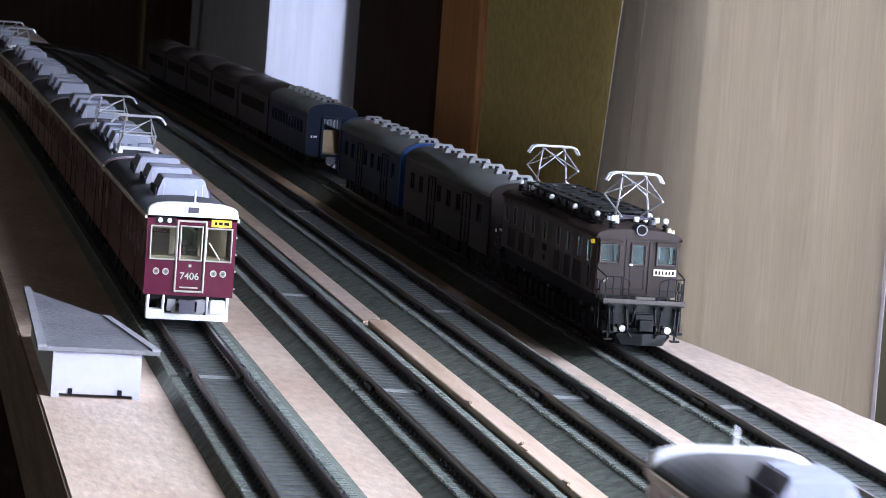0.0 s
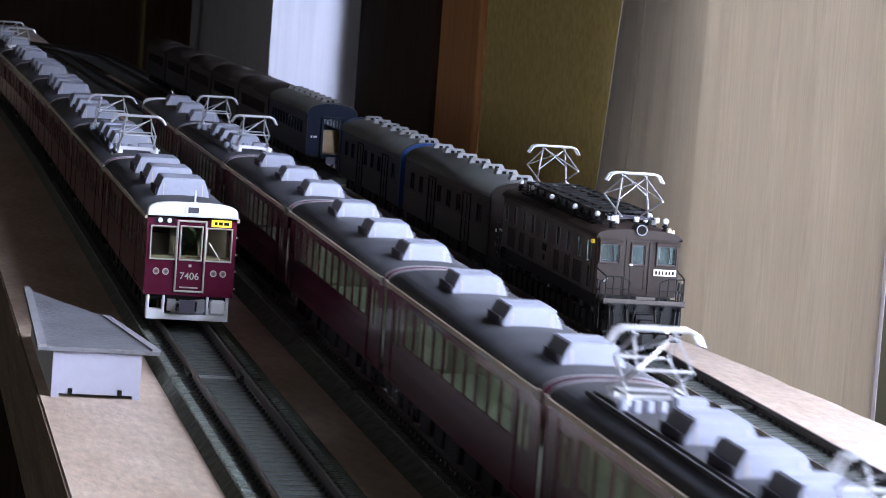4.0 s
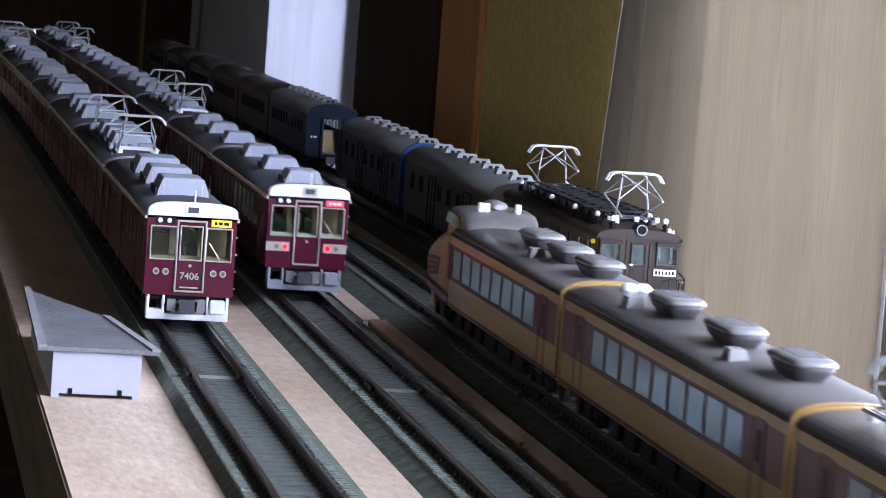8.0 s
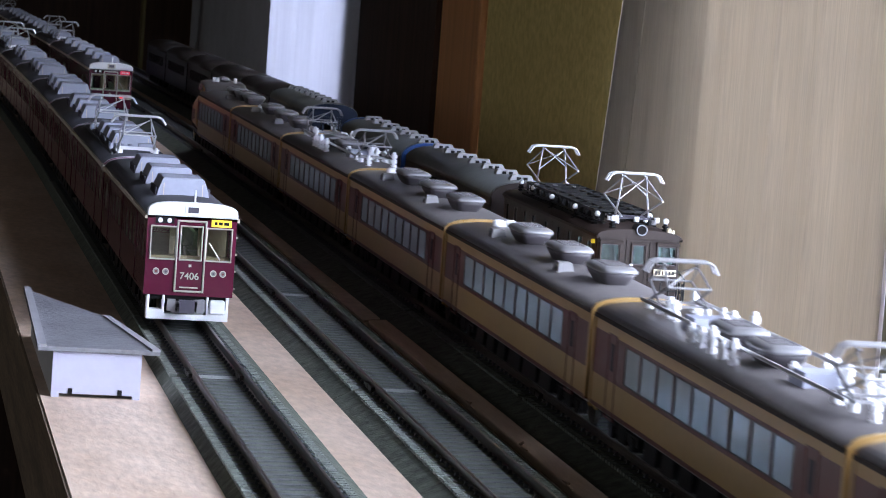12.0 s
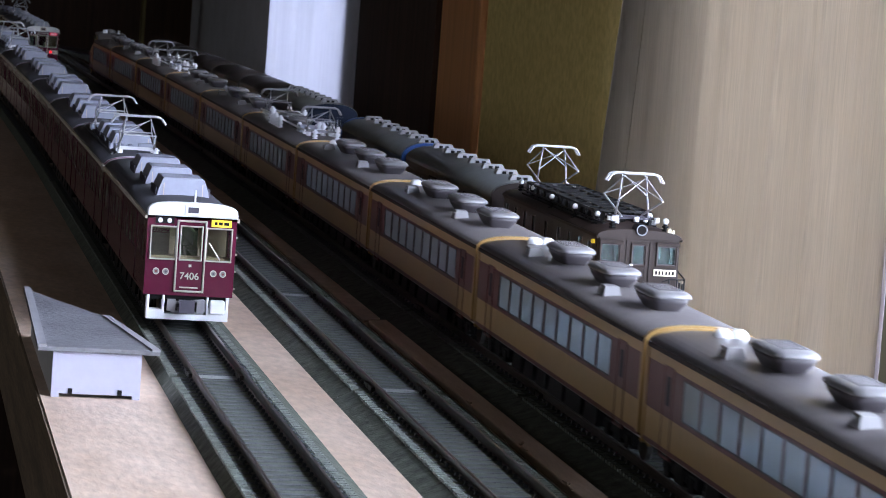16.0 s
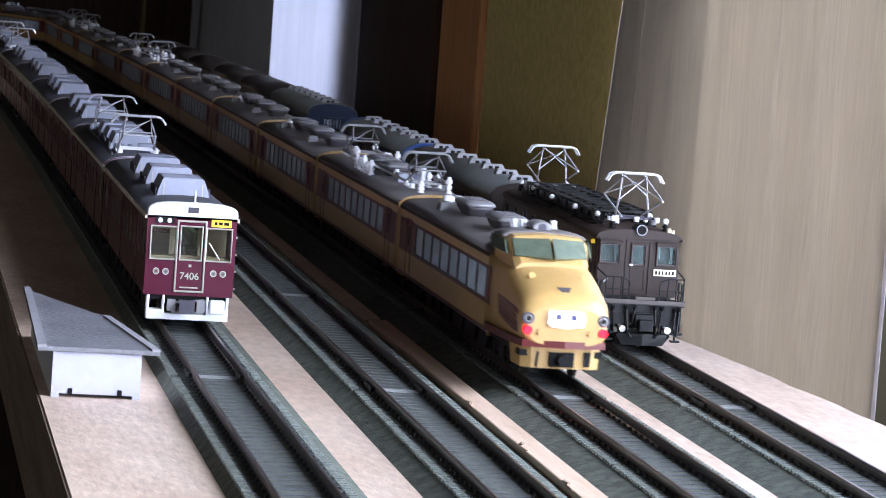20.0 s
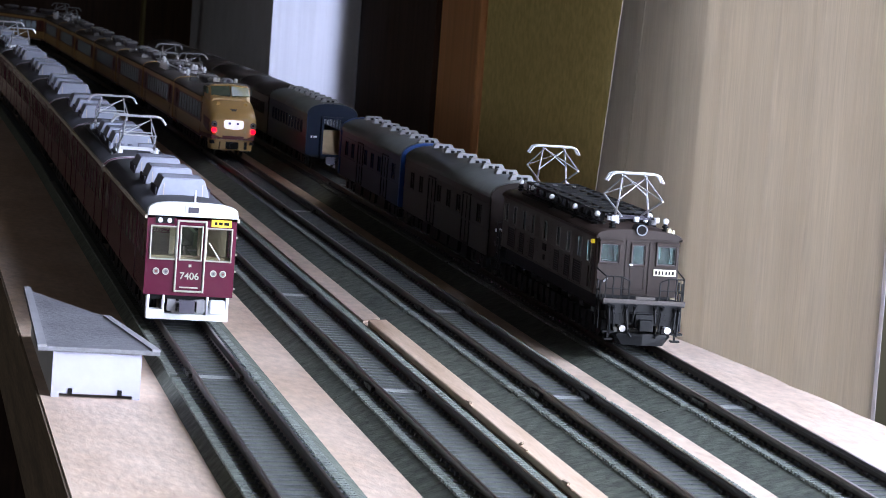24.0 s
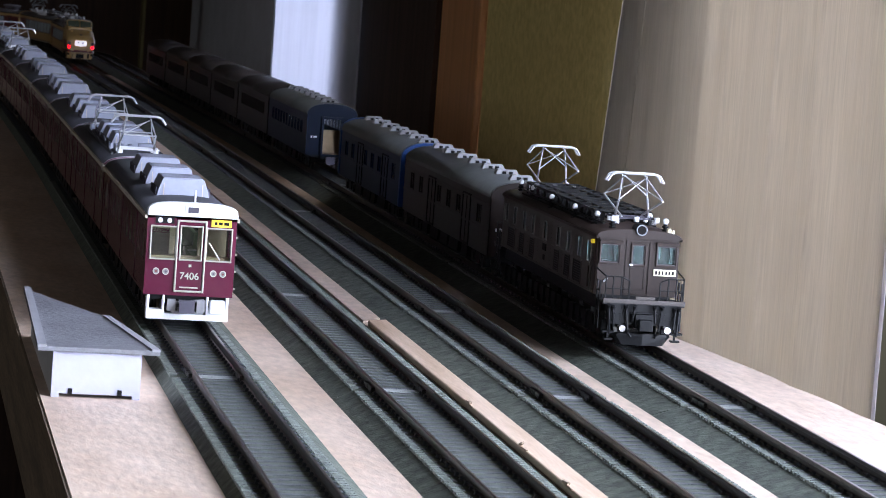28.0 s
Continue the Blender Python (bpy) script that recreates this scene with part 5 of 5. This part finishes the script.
bm = bmesh.new()
pierced(bm, -3300, 2700, -760, 1700, [(-1700, 668, -140, 430), (1400, 1850, -140, 310)], ("x", WX, WX + 60))
tagged(part("wall_right", bm, M_WALL), "olive sand-plaster wall with a window", "wall", kind="structure")
wall_piece("wall_far", (-300, WX, 2600, 2690, -760, 1700), M_DOOR, "dark wooden wall at the far end")
# Out-of-view walls and ceiling close the room to keep ambient light low.
wall_piece("wall_far_plain", (-2300, -300, 2602, 2690, -760, 1700), M_ROOM, "unseen dark wall at the far end, holding ambient light down")
# Unseen wall, pierced only to let the left fill lamp shine in.
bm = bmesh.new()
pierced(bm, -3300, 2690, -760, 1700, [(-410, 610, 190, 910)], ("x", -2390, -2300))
tagged(part("wall_left", bm, M_ROOM), "unseen dark wall with an opening for the left fill", "wall", kind="structure")
wall_piece("wall_back", (-2300, WX, -3390, -3300, -760, 1700), M_ROOM, "unseen dark wall, holding ambient light down")
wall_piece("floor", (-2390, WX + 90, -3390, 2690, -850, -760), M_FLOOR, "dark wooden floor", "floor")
wall_piece("ceiling", (-2390, WX + 90, -3390, 2690, 1700, 1790), M_ROOM, "unseen dark ceiling, holding ambient light down", "ceiling")
post = tagged(bevelled(box_part("post", (WX - 4, WX + 30, 990, 1108, -760, 1700), M_POST), 3), "reddish-brown cedar post set in the plaster wall", "post", kind="structure")
wall_piece("door_1", (WX - 7, WX - 3.5, 1108, 1436, -760, 1240), M_DOOR, "dark brown wooden sliding door", "door")
wall_piece("wall_panel", (WX - 5, WX - 1, 1870, 2560, -760, 1700), M_GREYWALL, "pale grey painted wall panel")
wall_piece("door_jamb", (189, 192, 2395, 2420, -760, 1700), M_OLIVE, "dark olive door jamb", "trim")
bm = bmesh.new()
pierced(bm, 1384, 1868, -156, 326, [(1402, 1848, -138, 308)], ("x", WX - 3, WX + 8))
tagged(part("window_2", bm, M_GREYWALL), "pale grey window frame behind the white curtain", "window frame", kind="structure")
bm = bmesh.new()
pierced(bm, -1720, 667, -160, 446, [(-1690, -560, -136, 426), (-530, 664, -136, 426)], ("x", WX + 8, WX + 20))
tagged(part("window_1", bm, M_GREYWALL), "plain window frame behind the cream curtain", "window frame", kind="structure")


def drape(name, y0, y1, x, folds, depth, z0, z1, material, flare=0.0, lean=0.0, n=160):
    """A hanging cloth of soft folds, as a closed sheet with thickness."""
    bm = bmesh.new()
    cols = []
    for i in range(n + 1):
        u = i / n
        row = []
        for z, k in ((z0, 1.0 + flare), (z1, 1.0)):
            ph = sum(a * math.sin(2 * math.pi * (f * u + p)) for f, a, p in folds)
            y = y0 + (y1 - y0) * u
            row.append((x + depth * ph * k, y - lean * z * u**4, z))
        cols.append(row)
    front = [[bm.verts.new(p) for p in r] for r in cols]
    back = [[bm.verts.new((p[0] + 1.2, p[1], p[2])) for p in r] for r in cols]
    for a, b, c, d in zip(front, front[1:], back, back[1:]):
        for q in ((a[0], b[0], b[1], a[1]), (c[0], c[1], d[1], d[0])):
            bm.faces.new(q).smooth = True
        bm.faces.new((a[1], b[1], d[1], c[1]))
        bm.faces.new((a[0], c[0], d[0], b[0]))
    bm.faces.new((front[0][0], front[0][1], back[0][1], back[0][0]))
    bm.faces.new((front[-1][0], back[-1][0], back[-1][1], front[-1][1]))
    return part(name, bm, material)


def pleated(name, creases, x, z0, z1, material, lean, per=22):
    """A hanging cloth whose folds meet in creases (y, depth of the fold that follows)."""
    bm = bmesh.new()
    cols = []
    for (ya, depth), (yb, _) in zip(creases, creases[1:]):
        for i in range(per + (yb == creases[-1][0])):
            u = i / per
            y = ya + (yb - ya) * u
            far = max(0.0, (y - 420) / (creases[-1][0] - 420)) ** 2
            swell = depth * math.sin(math.pi * u) ** 0.8 + 0.7 * math.sin(y * 0.21) * (1 - far)
            cols.append([(x - swell * k + far * 4, y - lean * z * far, z) for z, k in ((z0, 1.25), (z1, 0.9))])
    front = [[bm.verts.new(p) for p in r] for r in cols]
    back = [[bm.verts.new((p[0] + 1.2, p[1], p[2])) for p in r] for r in cols]
    for a, b, c, d in zip(front, front[1:], back, back[1:]):
        for q in ((a[0], b[0], b[1], a[1]), (c[0], c[1], d[1], d[0])):
            bm.faces.new(q).smooth = True
        bm.faces.new((a[1], b[1], d[1], c[1]))
        bm.faces.new((a[0], c[0], d[0], b[0]))
    bm.faces.new((front[0][0], front[0][1], back[0][1], back[0][0]))
    bm.faces.new((front[-1][0], back[-1][0], back[-1][1], front[-1][1]))
    return part(name, bm, material)


tagged(pleated("curtain", [(258, -2), (286, -4), (337, -4.5), (388, -5), (451, -3.5), (648, 0)], WX - 18, -640, 1420, M_CURTAIN, 0.27, 110),
       "cream curtain with fine vertical threads, drawn beside the window", "curtain")
# Only its far edge shows; the unseen rest is added to soften window light.
tagged(drape("lace_curtain", -60, 264, WX - 7, ((3.3, 0.5, 0.2), (8.0, 0.25, 0.6), (19.0, 0.1, 0.1)), 3, -640, 1420, M_LACE, 0.2),
       "thin white curtain beside the cream one, its unseen length cutting window light", "curtain")
white_curtain = tagged(drape("white_curtain", -195, 275, 0, ((3.0, 0.35, 0.2), (8.0, 0.15, 0.5)), 8, -700, 1300, M_LINEN, 0.4),
                       "white curtain hanging in a brighter side opening", "curtain")

# ---- standing maroon train ----
H_PITCH = 130.0


def commuter(name, label, group, pantos=(), cab=0, tail=None, number="", inner=None, **kw):
    root = thing(name, label, "train car", group)
    commuter_shell(root, pantos, cab, inner, **kw)
    if cab:
        commuter_face(root, cab, tail, number)
    heighten(root, 1.055)
    return root


G1, G2 = "cars of the standing maroon train", "cars of the moving maroon train"
h_cab = commuter("commuter_railcar", "maroon model railcar with white roof front and yellow sign", G1, cab=-1, number="7406")
h_mid = commuter("commuter_railcar", "maroon model railcar with grey roof and lavender air conditioners", G1)
h_pan = commuter("commuter_railcar", "maroon model railcar with two silver pantographs on its roof", G1, pantos=(-46, 46))
GREEN = (M_PALEGREEN, M_PALEGREEN)
g_mid = commuter("commuter_railcar", "maroon model railcar with pale green interior behind its windows", G2, inner=GREEN, doors=L_DOORS, windows=L_WINDOWS, coolers=(-47, -7, 34), cool=0.82)
g_pan = commuter("commuter_railcar", "maroon model railcar with two silver pantographs, pale green inside", G2, pantos=(-46, 46), inner=GREEN, doors=L_DOORS, windows=L_WINDOWS, coolers=(-47, -7, 34), cool=0.82)
h_end = commuter("commuter_railcar", "maroon model railcar with white roof front and red lamps", G2, cab=-1, tail="in", inner=GREEN, doors=L_DOORS, windows=L_WINDOWS, coolers=(-47, -7, 34), cool=0.82)
h_lead = commuter("commuter_railcar", "maroon model railcar leading its train, with a white roof front", G2, cab=1, inner=GREEN, doors=L_DOORS, windows=L_WINDOWS, coolers=(-47, -7, 34), cool=0.82)
h_cab.matrix_basis = on_track(TRACKS[0], H_LEN / 2)
standing = {1: h_pan, 2: h_mid}
for i in range(1, 8):
    src = h_pan if i in (1, 6) else h_mid
    m = on_track(TRACKS[0], H_LEN / 2 + i * H_PITCH)
    if i in standing:
        src.matrix_basis = m
    else:
        copy_thing(src, m)

# moving maroon train, tail first
maroon_cars = [h_end]
for i in range(1, 7):
    src = g_pan if i in (2, 6) else g_mid
    maroon_cars.append(src if i in (1, 2) else copy_thing(src, Matrix.Identity(4)))
maroon_cars.append(h_lead)

# ---- express train, tail first ----
G3 = "cars of the cream express train"
S_PITCH = 139.0


def express(label, pantos=(), nose=0, lit=False):
    root = thing("express_railcar", label, "train car", G3)
    express_shell(root, pantos, nose)
    heighten(root, 1.075)
    if nose:
        bonnet(root, nose, lit)
    return root


s_tail = express("cream and red model express car with bonnet, red lamps lit", nose=-1, lit=True)
s_mid = express("cream model express car with a deep red window band", ())
s_pan = express("cream model express car with pantographs and white insulators", pantos=(-50, 50))
s_lead = express("cream and red model express car with a bonnet, leading its train", nose=1)
express_cars = [s_tail]
for i in range(1, 11):
    src = s_pan if i in (1, 6, 9) else s_mid
    express_cars.append(src if i in (1, 2) else copy_thing(src, Matrix.Identity(4)))
express_cars.append(s_lead)

# ---- brown locomotive and its coaches ----
loco = thing("electric_locomotive", "brown model electric locomotive with raised silver pantographs", "locomotive")
locomotive(loco)
loco.matrix_basis = on_track(TRACKS[3], 56.5)
G4 = "coaches behind the brown locomotive"


def old_coach(label, y, L, paint, end_paint, seed, **kw):
    root = thing("passenger_coach", label, "train car", G4)
    coach(root, L, paint, end_paint, seed, **kw)
    root.matrix_basis = on_track(TRACKS[3], y + L / 2)
    return root


old_coach("dark brown model baggage coach with a grey roof and ventilators", 122, 128, M_COACH, M_BROWN, 1)
old_coach("dark blue model mail coach with a bright blue end", 256, 122, M_DULLBLUE, M_BLUE, 2)
# From here back, coach lengths and spacing are fitted to the camera's view.
c3 = old_coach("dark blue model coach with an open end door", 462, 108, M_DULLBLUE, M_SHADEDNAVY, 3, doors=False, open_end=True)
for i in range(5):
    old_coach("dark brown model passenger coach with a row of windows", 573 + i * 101, 97, M_COACH, M_COACH, 4 + i, doors=False, vents=False)


# ---- movement ----
def glide(rows, t):
    """Distance at time t, smoothly between (t, s) rows."""
    ts, ss = [r[0] for r in rows], [r[1] for r in rows]
    k = max(0, min(len(ts) - 2, sum(t > x for x in ts) - 1))
    sl = [(ss[min(i + 1, len(ss) - 1)] - ss[max(i - 1, 0)]) / (ts[min(i + 1, len(ts) - 1)] - ts[max(i - 1, 0)]) for i in (k, k + 1)]
    h = ts[k + 1] - ts[k]
    u = (t - ts[k]) / h
    return (2 * u**3 - 3 * u**2 + 1) * ss[k] + (u**3 - 2 * u**2 + u) * h * sl[0] + (3 * u**2 - 2 * u**3) * ss[k + 1] + (u**3 - u**2) * h * sl[1]


MAROON_TAIL = [(0, -1322), (1.2, -1106), (3, -784), (6.2, -260), (7.5, -27), (9, 248), (10, 404), (10.6, 487), (11.5, 609), (12.4, 738), (14.6, 982), (16, 1140), (22, 1800), (28, 2460)]
EXPRESS_TAIL = [(0, -2760), (6.1, -1888), (8, -1626), (11, -1225), (17, -446), (19, -200), (20, -62), (21, 68), (21.5, 135), (23.5, 425), (24.5, 585), (25, 680), (26, 868), (27, 1048), (28, 1268)]


def motions():
    times = [0.5 * i for i in range(57)]
    for i, car in enumerate(maroon_cars):
        walk(car, [(t, on_track(TRACKS[1], glide(MAROON_TAIL, t) + H_LEN / 2 + i * H_PITCH)) for t in times])
    for i, car in enumerate(express_cars):
        walk(car, [(t, on_track(TRACKS[2], glide(EXPRESS_TAIL, t) + S_LEN / 2 + i * S_PITCH)) for t in times])
    sway = [(0, 0.0), (3, -8.0), (8, 1.0), (11, -2.0), (17, 0.0), (20, -9.0), (25, -8.0), (28, -14.0)]
    walk(white_curtain, [(t, pose((WX - 13) * MM, (1583 + 1.6 * d) * MM, 0, 0, 0, d * 0.04)) for t, d in sway])


motions()
